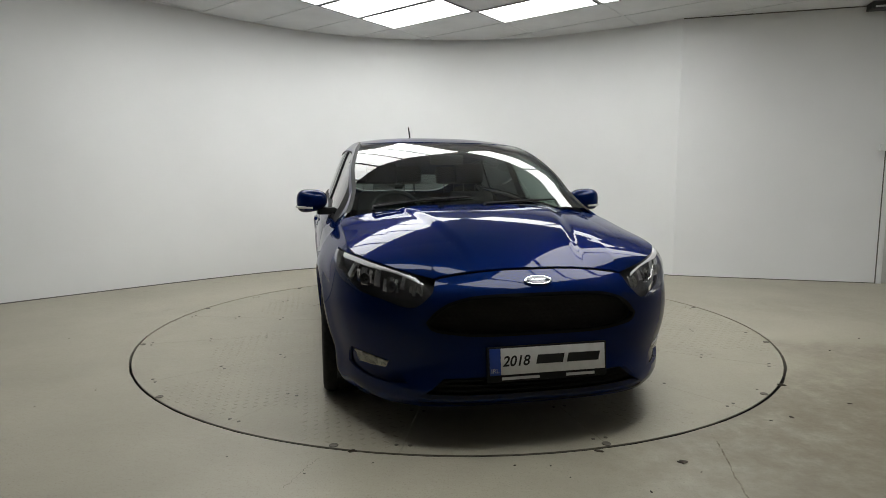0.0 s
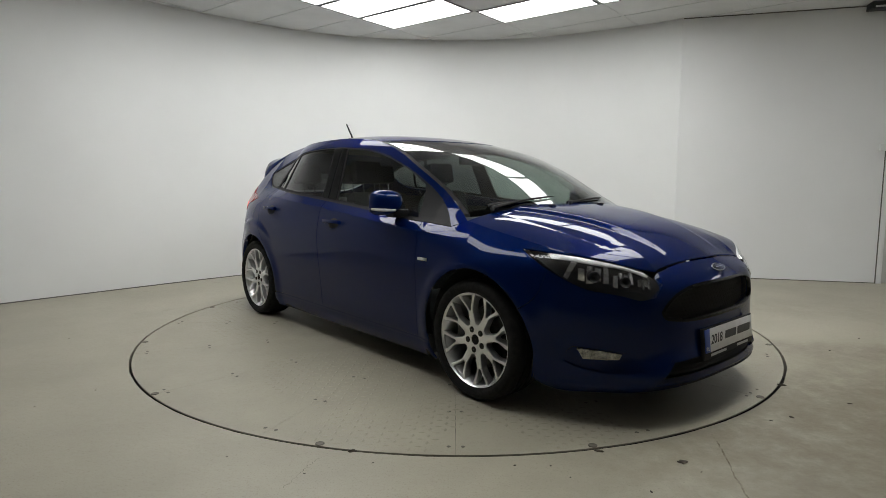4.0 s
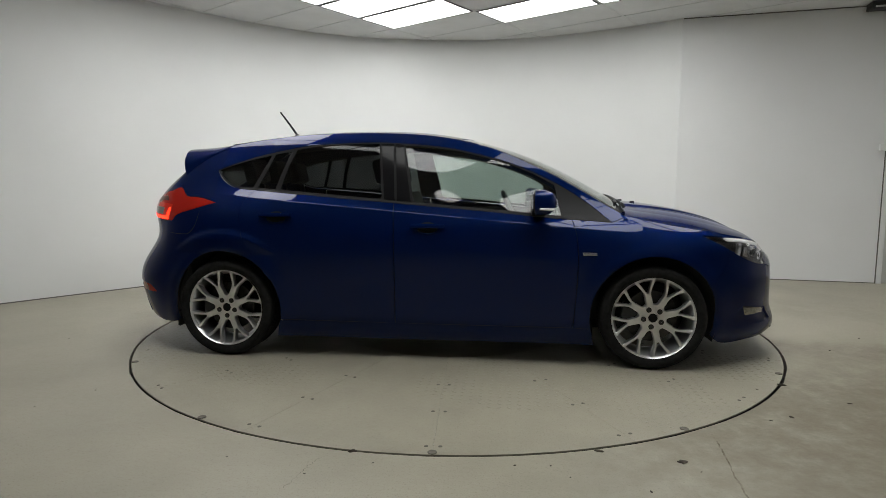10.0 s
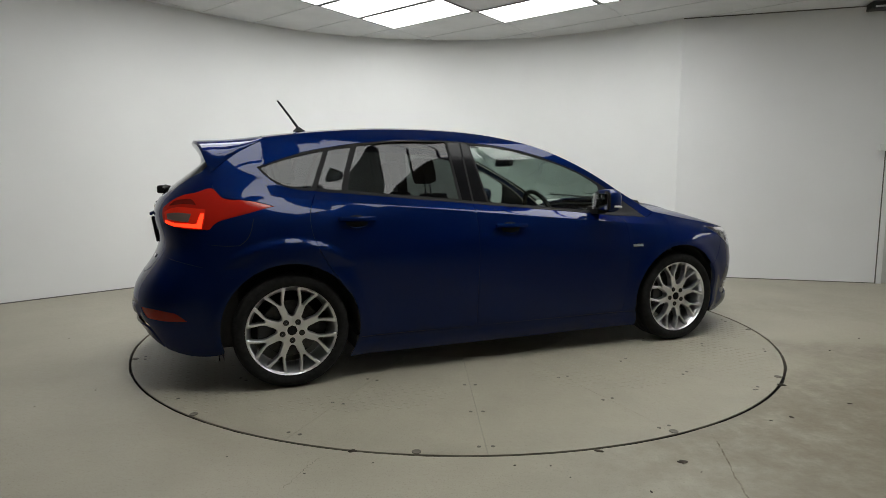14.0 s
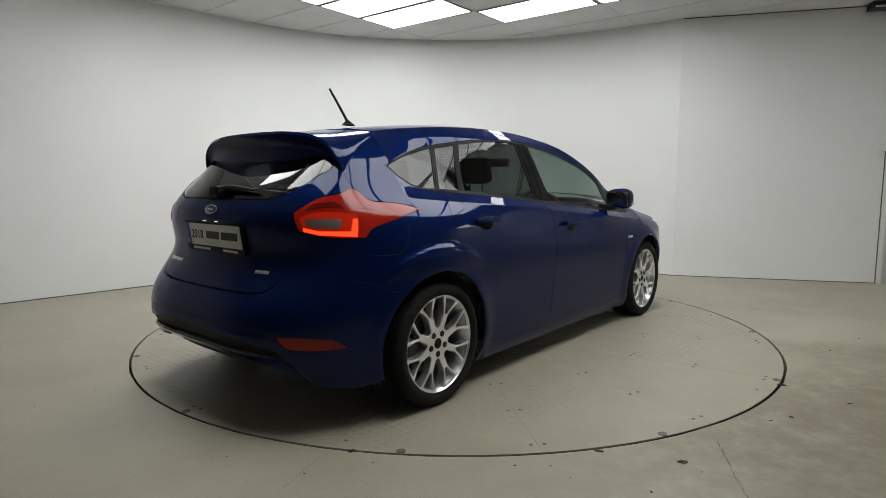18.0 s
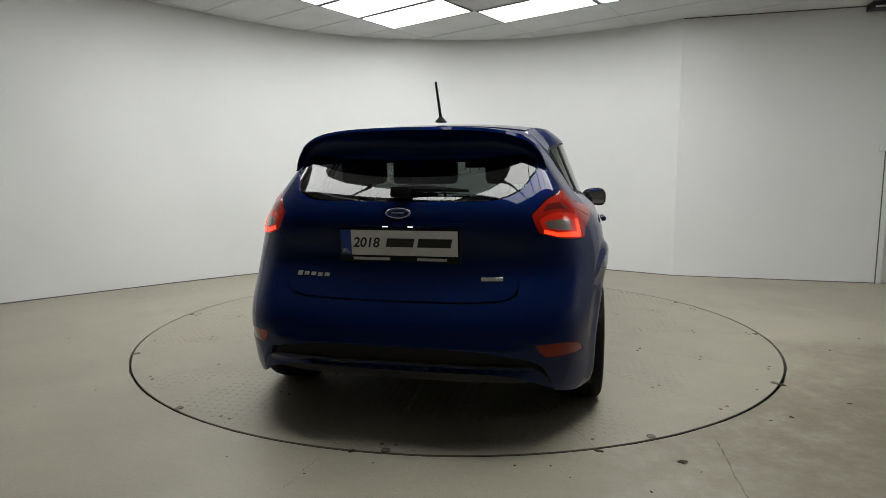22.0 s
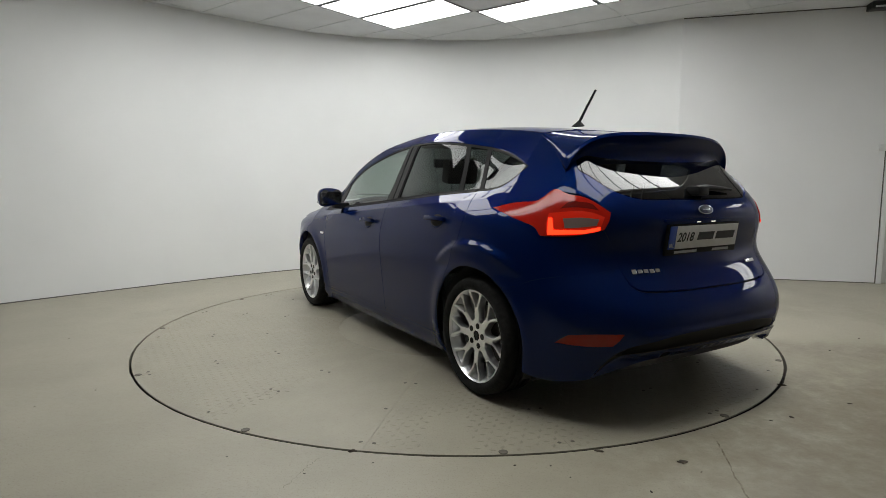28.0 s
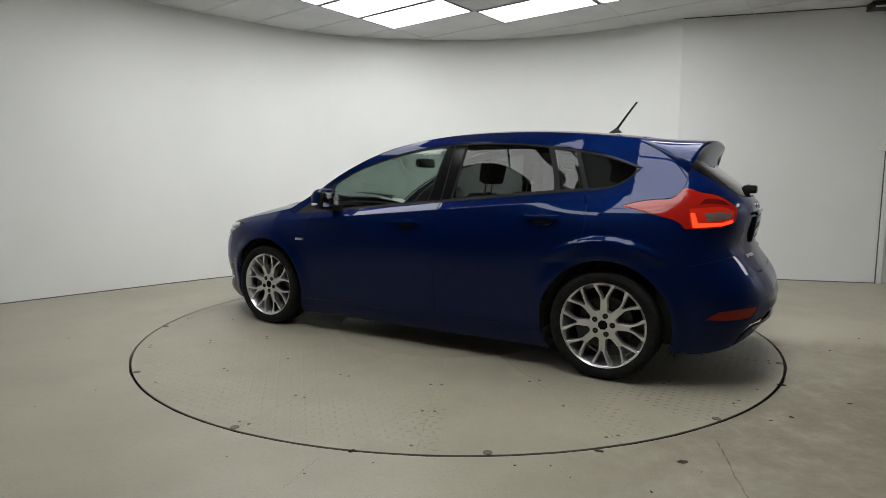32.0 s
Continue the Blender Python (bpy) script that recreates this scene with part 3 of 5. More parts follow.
def patch(surf, outline, holes=(), step=0.035, gap=0.0025, thick=0.012, side=1, out=(0, 0, 0), guides=()):
    """A bmesh sheet on a surface, inside an outline, with its edges turned inwards."""
    loops = [shrink(outline, gap)] + [np.array(h) for h in holes]
    lo, hi = loops[0].min(0), loops[0].max(0)
    gx = np.arange(lo[0] + step / 2, hi[0], step)
    gy = np.arange(lo[1] + step / 2, hi[1], step)
    g = np.array([(x + (0.5 * step if j % 2 else 0), y) for j, y in enumerate(gy) for x in gx])
    edge = np.concatenate(loops)
    if len(g):
        ok = inside(loops[0], g)
        for h in loops[1:]:
            ok &= ~inside(h, g)
        g = g[ok]
    if len(g):
        near = np.array([np.min(np.hypot(edge[:, 0] - x, edge[:, 1] - y)) for x, y in g])
        g = g[near > 0.4 * step]
    if len(guides):  # rows of points along a crease, in place of the grid there
        q = np.array(guides)
        ok = inside(loops[0], q)
        for h in loops[1:]:
            ok &= ~inside(h, q)
        q = q[ok]
        q = np.array([p for p in q if np.min(np.hypot(*(edge - p).T)) > 0.004])
        if len(q):
            g = np.array([p for p in g if np.min(np.hypot(*(q - p).T)) > 0.6 * step])
            g = np.concatenate([g, q])
    allp = np.concatenate([edge, g]) if len(g) else edge
    es, k = [], 0
    for lp in loops:
        es += [(k + i, k + (i + 1) % len(lp)) for i in range(len(lp))]
        k += len(lp)
    vs, ee, ff = geometry.delaunay_2d_cdt([Vector(p) for p in allp], es, [], 0, 1e-6)[:3]
    v2 = np.array([tuple(v) for v in vs])
    tri = np.array([f for f in ff if len(f) == 3])
    cen = v2[tri].mean(1)
    ok = inside(loops[0], cen)
    for h in loops[1:]:
        ok &= ~inside(h, cen)
    tri = tri[ok]
    p = surf(v2[:, 0], v2[:, 1])
    e = 1e-3
    nrm = np.cross(surf(v2[:, 0] + e, v2[:, 1]) - surf(v2[:, 0] - e, v2[:, 1]), surf(v2[:, 0], v2[:, 1] + e) - surf(v2[:, 0], v2[:, 1] - e))
    nrm /= np.maximum(np.linalg.norm(nrm, axis=1), 1e-12)[:, None]
    mid = p - np.array(out if np.any(out) else (0, 0, 0.55))
    if np.sum(np.einsum("ij,ij->i", nrm, mid)) < 0:
        nrm = -nrm
    if side < 0:
        p, nrm = p * (1, -1, 1), nrm * (1, -1, 1)
    bm = bmesh.new()
    lay = bm.verts.layers.float_vector.new("surface_normal")
    bv = [bm.verts.new(q) for q in p]
    for v, q in zip(bv, nrm):
        v[lay] = q
    for t in tri:
        a, b, c = p[t]
        fn = np.cross(b - a, c - a)
        t = t if np.dot(fn, nrm[t].mean(0)) > 0 else t[::-1]
        try:
            bm.faces.new([bv[i] for i in t])
        except ValueError:
            pass
    if thick:
        bm.edges.ensure_lookup_table()
        border = [e for e in bm.edges if len(e.link_faces) == 1]
        low = {}
        idx = {v: i for i, v in enumerate(bv)}
        for e in border:
            for v in e.verts:
                if v not in low:
                    low[v] = bm.verts.new(Vector(p[idx[v]] - thick * nrm[idx[v]]))
                    low[v][lay] = nrm[idx[v]]
        for e in border:
            f = e.link_faces[0]
            a, b = e.verts
            for lp in f.loops:
                if lp.vert == a and lp.link_loop_next.vert == b:
                    break
            else:
                a, b = b, a
            bm.faces.new((b, a, low[a], low[b]))
            e.smooth = False
    for v in [v for v in bm.verts if not v.link_faces]:
        bm.verts.remove(v)
    return bm


def panel(name, outline, material, side=1, parent=None, label="", lift=0.0, **kw):
    return part(name, patch(lambda s, z: skin(s, z, lift), outline, side=side, **kw), material, parent or car, label, angle=0)


X = s_side
CREASE = [(s_side(x), 0.967 - 0.084 * x - 0.056 + dz) for dz in (-0.010, 0.0, 0.006, 0.012, 0.030, 0.052) for x in np.arange(-1.5, 1.3, 0.012)]
A_TOP = [(1.17, 0.905), (1.0, 1.005), (0.8, 1.120), (0.6, 1.220), (0.394, 1.308), (0.196, 1.366), (0.0, 1.402), (-0.25, 1.422), (-0.6, 1.425), (-1.0, 1.410), (-1.3, 1.380), (-1.41, 1.364)]
_at = np.array(A_TOP[::-1])
Z_TOP = Spline(_at[:, 0], _at[:, 1])
BELT = [(1.081, 0.872), (0.744, 0.895), (0.541, 0.915), (0.151, 0.949), (-0.219, 0.980), (-0.57, 1.010), (-0.904, 1.039), (-1.159, 1.060)]
DLO_TIP = [(-1.159, 1.060), (-1.30, 1.073), (-1.37, 1.098), (-1.44, 1.148), (-1.484, 1.190)]
DLO_TOP = [(-1.484, 1.190), (-1.217, 1.278), (-1.021, 1.316), (-0.8, 1.345), (-0.544, 1.360), (-0.319, 1.363), (-0.165, 1.354), (0.003, 1.339), (0.196, 1.306), (0.394, 1.254), (0.598, 1.180), (0.767, 1.098), (0.93, 0.995), (1.081, 0.872)]
HOOD_S = [(0.47, 0.698), (0.55, 0.712), (0.70, 0.744), (0.87, 0.777), (1.0, 0.797), (1.16, 0.824), (1.33, 0.851), (1.49, 0.880), (s_side(1.17), 0.905)]
DOOR_F = [(0.845, 0.888), (0.87, 0.80), (0.88, 0.69), (0.875, 0.45), (0.86, 0.235)]
DOOR_M = [(-0.236, 0.982), (-0.228, 0.86), (-0.222, 0.6), (-0.225, 0.235)]
DOOR_R = [(-1.165, 1.060), (-1.21, 0.955), (-1.212, 0.87), (-1.18, 0.76), (-1.115, 0.645), (-1.009, 0.498)]
LAMP_F = [(0.472, 0.650), (0.545, 0.591), (0.69, 0.610), (0.86, 0.641), (0.99, 0.693), (1.10, 0.752), (1.19, 0.797)]
LAMP_TOP = [(1.19, 0.797), (1.05, 0.788), (0.92, 0.778), (0.80, 0.760), (0.70, 0.740), (0.54, 0.697), (0.472, 0.650)]
LAMP_R_TOP = [(4.195, 0.981), (4.29, 1.005), (4.40, 1.017), (4.48, 1.030), (4.541, 1.073), (4.66, 1.058), (4.77, 1.043), (4.86, 1.010), (4.925, 0.973)]
LAMP_R_IN = [(4.925, 0.973), (4.915, 0.94), (4.885, 0.893)]
LAMP_R_LOW = [(4.885, 0.893), (4.78, 0.872), (4.66, 0.862), (4.538, 0.862)]
LAMP_R_BACK = [(4.538, 0.862), (4.505, 0.895), (4.46, 0.913), (4.36, 0.938), (4.26, 0.965), (4.195, 0.981)]
TG_SIDE = [(4.885, 0.893), (4.945, 0.80), (4.975, 0.721), (5.009, 0.654)]
TG_LOW = [(5.009, 0.654), (5.04, 0.632), (5.09, 0.621), (5.20, 0.615), (5.35, 0.612), (LEN, 0.611)]
GLASS_R = [(LEN, 1.022), (5.272, 1.024), (5.079, 1.034), (4.945, 1.080), (4.80, 1.140), (4.69, 1.185), (4.66, 1.26), (4.70, 1.315)]

for sd in (1, -1):
    # wing over the front wheel
    wing = crv(xz(DOOR_F)) + lin([(X(0.86), 0.235), (X(0.965), 0.235)]) + arc_xz(1.324, 192, 35)[:-1] \
        + crv([arc_xz(1.324, 35, 35)[0], (1.08, 0.60), (1.055, 0.66), (1.035, 0.717)]) + crv([(1.035, 0.717), (1.10, 0.752), (1.19, 0.797)]) \
        + crv([(1.19, 0.797), (1.05, 0.789), (0.93, 0.783)]) + crv([(0.93, 0.786), (1.0, 0.797), (1.16, 0.824), (1.33, 0.851), (1.49, 0.880), (X(1.17), 0.905)]) \
        + lin([(X(1.17), 0.905), (X(1.081), 0.872)]) + crv(xz([(1.081, 0.872), (0.95, 0.881), (0.845, 0.888)]))
    panel("front_wing", wing, M_PAINT, sd, step=0.018, guides=CREASE)
    # doors
    fd = crv(xz(DOOR_F[::-1])) + crv(xz([(0.845, 0.888), (0.744, 0.895), (0.541, 0.915), (0.151, 0.949), (-0.236, 0.982)])) + crv(xz(DOOR_M)) + lin(xz([(-0.225, 0.235), (0.86, 0.235)]))
    fdoor = panel("front_door", fd, M_PAINT, sd, step=0.016, guides=CREASE, gap=0.0034)
    rd = crv(xz(DOOR_M[::-1])) + crv(xz([(-0.236, 0.982), (-0.57, 1.010), (-0.904, 1.039), (-1.165, 1.060)])) + crv(xz(DOOR_R)) + arc_xz(-1.324, 31, -11)[:-1] + lin(xz([(-0.963, 0.24), (-0.225, 0.235)]))
    rdoor = panel("rear_door", rd, M_PAINT, sd, step=0.016, guides=CREASE, gap=0.0034)
    # sill under the doors
    sill = lin(xz([(0.965, 0.232), (-0.965, 0.237)])) + lin([(X(-0.965), 0.237), (X(-1.0), 0.125)]) + lin(xz([(-1.0, 0.125), (0.99, 0.125)])) + lin([(X(0.99), 0.125), (X(0.965), 0.232)])
    part("sill", patch(lambda s, z: skin(s, z, 0.006 + 0.35 * np.clip(0.225 - np.asarray(z), 0, 1)), sill, side=sd), M_PAINT, car, angle=0)
    # quarter, rear pillar, roof rail and windscreen pillar in one pressing
    quarter = crv(xz(A_TOP)) + crv([(X(-1.41), 1.364), (4.36, 1.295), (4.52, 1.205), (4.60, 1.155)]) + crv([(4.60, 1.155), (4.575, 1.11), (4.541, 1.073)]) \
        + crv(LAMP_R_TOP[4::-1]) + crv(LAMP_R_BACK[::-1]) + crv(LAMP_R_LOW[::-1]) + crv(TG_SIDE[:3]) + crv([(4.975, 0.721), (4.80, 0.703), (4.62, 0.677), (4.51, 0.65), (4.41, 0.606)]) \
        + arc_xz(-1.324, 128, 31)[:-1] + crv(xz(DOOR_R[::-1])) + crv(xz(DLO_TIP)) + crv(xz(DLO_TOP)) + lin(xz([(1.081, 0.872), (1.17, 0.905)]))
    panel("side_frame", quarter, M_PAINT, sd, step=0.016, guides=CREASE, gap=0.0012)

# bumpers
fb = crv([(0, 0.733), (0.12, 0.732), (0.30, 0.720), (0.468, 0.698)]) + lin([(0.468, 0.698), (0.472, 0.650)]) + crv(LAMP_F[:5]) + lin([(0.99, 0.693), (1.035, 0.717)]) \
    + crv([(1.035, 0.717), (1.055, 0.66), (1.08, 0.60), arc_xz(1.324, 35, 35)[0]]) + arc_xz(1.324, 35, -18)[:-1] \
    + crv([arc_xz(1.324, -18, -18)[0], (1.05, 0.155), (0.85, 0.150), (0.6, 0.160), (0.3, 0.178), (0, 0.182)])
GRILLE = crv([(0, 0.644), (0.21, 0.640), (0.34, 0.624), (0.40, 0.605)]) + crv([(0.40, 0.605), (0.45, 0.572), (0.492, 0.528)]) + crv([(0.492, 0.528), (0.475, 0.503), (0.43, 0.488)]) + crv([(0.43, 0.488), (0.29, 0.473), (0.15, 0.472), (0, 0.473)])
INTAKE = crv([(0, 0.300), (0.30, 0.300), (0.42, 0.296)]) + crv([(0.42, 0.296), (0.47, 0.25), (0.52, 0.213)]) + crv([(0.52, 0.213), (0.3, 0.214), (0, 0.217)])
POCKET = crv([(0.91, 0.376), (0.80, 0.368), (0.66, 0.350)]) + crv([(0.66, 0.350), (0.62, 0.31), (0.575, 0.268)]) + crv([(0.575, 0.268), (0.68, 0.258), (0.80, 0.262)]) + crv([(0.80, 0.262), (0.88, 0.275), (0.955, 0.297)]) + crv([(0.955, 0.297), (0.945, 0.34), (0.91, 0.376)])


def mid_hole(half):
    h = half + [(0.0, half[-1][1])] if abs(half[-1][0]) > 1e-6 else half
    return h + [(-s, z) for s, z in h[::-1] if s > 1e-6]


fbo = fb + [(-s, z) for s, z in fb[::-1] if s > 1e-6]
panel("front_bumper", fbo, M_PAINT, holes=[mid_hole(GRILLE), mid_hole(INTAKE), POCKET, [(-s, z) for s, z in POCKET]], step=0.03, thick=0.03)
rb = crv([(LEN, 0.605), (5.35, 0.606), (5.20, 0.609), (5.09, 0.615), (5.04, 0.626), (5.005, 0.648)]) + crv([(5.005, 0.648), (4.975, 0.721)]) + crv([(4.975, 0.7205), (4.80, 0.7025), (4.62, 0.6765), (4.51, 0.6495), (4.41, 0.6055)]) \
    + arc_xz(-1.324, 128, 196)[:-1] + crv([arc_xz(-1.324, 196, 196)[0], (4.55, 0.195), (4.70, 0.20), (4.82, 0.225)]) + crv([(4.82, 0.225), (4.87, 0.30), (4.945, 0.372), (5.03, 0.40)]) + crv([(5.03, 0.40), (5.2, 0.425), (5.35, 0.43), (LEN, 0.43)])
REFLECT = crv([(4.95, 0.448), (4.85, 0.447), (4.72, 0.430)]) + crv([(4.72, 0.430), (4.69, 0.412), (4.657, 0.385)]) + crv([(4.657, 0.385), (4.78, 0.383), (4.905, 0.390)]) + crv([(4.905, 0.390), (4.93, 0.415), (4.95, 0.448)])
rbo = rb + [(2 * LEN - s, z) for s, z in rb[::-1] if s < LEN - 1e-6]
part("rear_bumper", patch(lambda s, z: skin(s, z, 0.011 * np.clip((0.464 - np.asarray(z)) / 0.032, 0, 1) * np.clip((np.minimum(s, 2 * LEN - s) - 4.97) / 0.08, 0, 1)), rbo, holes=[REFLECT, [(2 * LEN - s, z) for s, z in REFLECT]], step=0.022, gap=0.0008, thick=0.03), M_PAINT, car, angle=0)
df = crv([(LEN, 0.424), (5.35, 0.424), (5.2, 0.419), (5.03, 0.394)]) + crv([(5.03, 0.394), (4.985, 0.379), (4.955, 0.345)]) + crv([(4.955, 0.345), (5.05, 0.352), (5.2, 0.356), (5.4, 0.356), (LEN, 0.356)])
panel("rear_diffuser", df + [(2 * LEN - s, z) for s, z in df[::-1] if s < LEN - 1e-6], M_TRIM, lift=-0.012, label="black plastic diffuser strip")
lp = crv([(LEN, 0.352), (5.4, 0.352), (5.2, 0.352), (5.05, 0.348)]) + crv([(5.05, 0.348), (4.95, 0.341), (4.925, 0.333), (4.872, 0.285), (4.83, 0.232)]) + crv([(4.83, 0.232), (4.92, 0.270), (5.05, 0.306), (5.2, 0.314), (LEN, 0.312)])
part("rear_valance", patch(lambda s, z: skin(s, z, 0.004 + 0.010 * np.clip((np.asarray(z) - 0.335) / 0.015, 0, 1) - 0.6 * np.clip(0.340 - np.asarray(z), 0, 1) * np.clip((np.minimum(s, 2 * LEN - s) - 4.98) / 0.2, 0, 1)), lp + [(2 * LEN - s, z) for s, z in lp[::-1] if s < LEN - 1e-6], step=0.03), M_PAINT, car, angle=0)
# tailgate and its glass
tg = crv([(4.60, 1.155), (4.575, 1.11), (4.541, 1.073)]) + crv(LAMP_R_TOP[4:]) + crv(LAMP_R_IN) + crv(TG_SIDE) + crv(TG_LOW)
tgo = tg + [(LEN, 0.611)] + [(2 * LEN - s, z) for s, z in tg[::-1]] + [(2 * LEN - s, z) for s, z in crv([(4.60, 1.155), (4.58, 1.25), (4.62, 1.325)])] + lin([(2 * LEN - 4.62, 1.325), (4.62, 1.325)], 0.03) + crv([(4.62, 1.325), (4.58, 1.25), (4.60, 1.155)])
gl = crv(GLASS_R) + lin([(4.70, 1.315), (LEN, 1.315)])
glo = gl + [(LEN, 1.315)] + [(2 * LEN - s, z) for s, z in gl[::-1] if s < LEN - 1e-6]
tailgate = panel("tailgate", tgo, M_PAINT, holes=[glo], step=0.03)
panel("rear_window", [tuple(q) for q in shrink(glo, 0.003)], M_REARGLASS, parent=tailgate, lift=-0.004, thick=0.0, step=0.03, label="dark tinted rear window")


# ---- bonnet, windscreen and roof over the skin's upper edges ----
_hs = skin(np.array([q[0] for q in HOOD_S]), np.array([q[1] for q in HOOD_S]))
_ho = np.argsort(_hs[:, 0])
HOOD_YZ = Spline(_hs[_ho, 0], _hs[_ho, 1:])
HOOD_C = Spline([1.10, 1.22, 1.428, 1.651, 1.871, 2.0, 2.10], [0.990, 0.982, 0.960, 0.917, 0.847, 0.790, 0.739])


def bonnet_top(x, y):
    yz = HOOD_YZ(np.clip(x, _hs[:, 0].min(), _hs[:, 0].max()))
    zc = HOOD_C(x)
    t = np.clip(np.abs(y) / yz[..., 0], 0, 1.05)
    z = zc - (zc - yz[..., 1]) * t ** 3.1
    edge = 0.24 + 0.20 * np.clip((2.05 - x) / 0.85, 0, 1)
    w = np.clip((np.abs(y) - edge + 0.03) / 0.06, 0, 1)
    fade = np.clip((2.10 - x) / 0.25, 0, 1) * np.clip((x - 1.05) / 0.2, 0, 1)
    z = z - 0.013 * fade * (w * w * (3 - 2 * w)) * np.clip((1.0 - t) / 0.25, 0, 1)
    return np.stack([x, y, z], -1)


_ff = skin(np.linspace(0.0, 0.468, 40), np.interp(np.linspace(0.0, 0.468, 40), [0.0, 0.12, 0.30, 0.468], [0.736, 0.735, 0.723, 0.701]))
_fd = bonnet_top(_ff[:, 0], _ff[:, 1])[:, 2] - _ff[:, 2] - 0.002


def bonnet(x, y):
    """The bonnet, drawn down to the bumper's upper edge along its front."""
    p = bonnet_top(x, y)
    a = np.abs(y)
    w = np.clip(1 - (np.interp(a, _ff[:, 1], _ff[:, 0]) - x) / 0.32, 0, 1)
    p[..., 2] -= np.interp(a, _ff[:, 1], _fd) * w * w * np.clip((0.75 - a) / 0.2, 0, 1)
    return p


_fe = skin(np.array([0.0, 0.12, 0.30, 0.468]), np.array([0.736, 0.735, 0.723, 0.701]))
hood = crv([(q[0], q[1]) for q in _fe]) + crv([(q[0], q[1]) for q in _hs]) + crv([(_hs[-1][0], _hs[-1][1]), (1.19, 0.45), (1.215, 0.2), (1.22, 0.0)])
hood = hood + [(1.22, 0.0)] + [(x, -y) for x, y in hood[::-1] if y > 1e-6]
bonnet_ob = part("bonnet", patch(bonnet, hood, step=0.015, gap=0.003, thick=0.008, out=(1.6, 0, 0)), M_PAINT, car, angle=0)

SCREEN_C = Spline([0, 0.5, 1], [(1.205, 0.972), (0.722, 1.234), (0.24, 1.397)])
ROOF_C = Spline([-1.46, -1.1, -0.8, -0.5, -0.25, 0.0, 0.24], [1.387, 1.432, 1.455, 1.464, 1.460, 1.440, 1.397])


def edge_at(x):
    x = np.asarray(x, float)
    s = np.interp(-x, -_fx, _fine)
    return skin(s, Z_TOP(x))


def screen(p, q):
    c = SCREEN_C(p)
    e = edge_at(1.10 - 1.00 * p)
    a = np.abs(q) ** 2.9
    x = c[..., 0] + (e[..., 0] - c[..., 0]) * a
    z = c[..., 1] + (e[..., 2] - c[..., 1]) * a
    return np.stack([x, e[..., 1] * q, z], -1)


def roof(p, q):
    """p runs 0 to 1 from the windscreen to the tail."""
    xc, xe = 0.24 - 1.68 * p, 0.10 - 1.54 * p
    e = edge_at(np.clip(xe, -1.41, 2))
    a = np.abs(q) ** 2.9
    zc = ROOF_C(xc)
    return np.stack([xc + (xe - xc) * a, e[..., 1] * q, zc + (e[..., 2] - zc) * a], -1)


def sheet(surf, p0, p1, n, q0, q1, m, thick=0.0, flip=False):
    """A grid sheet of a surface, with an under side where it has a thickness."""
    bm = bmesh.new()
    pp, qq = np.meshgrid(np.linspace(p0, p1, n), np.linspace(q0, q1, m), indexing="ij")
    P = surf(pp, qq)
    g = [[bm.verts.new(P[i, j]) for j in range(m)] for i in range(n)]
    for i in range(n - 1):
        for j in range(m - 1):
            f = (g[i][j], g[i + 1][j], g[i + 1][j + 1], g[i][j + 1])
            bm.faces.new(f[::-1] if flip else f)
    if thick:
        bm.normal_update()
        h = [[bm.verts.new(v.co - v.normal * thick) for v in row] for row in g]
        for i in range(n - 1):
            for j in range(m - 1):
                f = (h[i][j], h[i + 1][j], h[i + 1][j + 1], h[i][j + 1])
                bm.faces.new(f if flip else f[::-1])
        rim = [(i, 0) for i in range(n)] + [(n - 1, j) for j in range(1, m)] + [(i, m - 1) for i in range(n - 2, -1, -1)] + [(0, j) for j in range(m - 2, 0, -1)]
        for (a, b), (c, d) in zip(rim, rim[1:] + rim[:1]):
            bm.faces.new((g[a][b], g[c][d], h[c][d], h[a][b]))
        bmesh.ops.recalc_face_normals(bm, faces=bm.faces)
    return bm


part("windscreen", sheet(screen, 0.0, 0.975, 24, -0.975, 0.975, 30), M_SCREEN, car, "raked clear windscreen", angle=0)
part("roof", sheet(roof, 0.0, 0.985, 40, -0.985, 0.985, 32, 0.012, True), M_PAINT, car, angle=50)
part("roof_lining", sheet(lambda p, q: roof(p, q) - np.array((0, 0, 0.03)), 0.02, 0.95, 16, -0.95, 0.95, 12), M_HEADLINER, car)
for sd in (1, -1):
    part("roof_channel", sheet(lambda p, q: roof(p, q * sd) + np.array((0, 0, -0.002)), 0.0, 0.98, 30, 0.984, 1.0, 3), M_TRIM, car, "thin black roof gutter strip")
    part("screen_trim", sheet(lambda p, q: screen(p, q * sd) + np.array((0, 0, 0.001)), -0.02, 0.985, 24, 0.965, 1.0, 3), M_TRIM, car, "black windscreen edge trim")

# ---- wheels ----
WHEEL_R = 0.245
PETAL = [(0.33, 0.0), (0.337, 0.032), (0.357, 0.058), (0.40, 0.080), (0.45, 0.101), (0.51, 0.131), (0.57, 0.153), (0.63, 0.163), (0.70, 0.160), (0.78, 0.149), (0.86, 0.135), (0.93, 0.120)]  # (radius, half width)


def polar(r, deg):
    return (r * math.cos(math.radians(deg)), r * math.sin(math.radians(deg)))


def face_height(r):
    """How far the spokes' face lies outside the wheel's middle plane."""
    return 0.0850 + 0.013 * np.clip((r - 0.08) / 0.155, 0, 1) ** 1.4


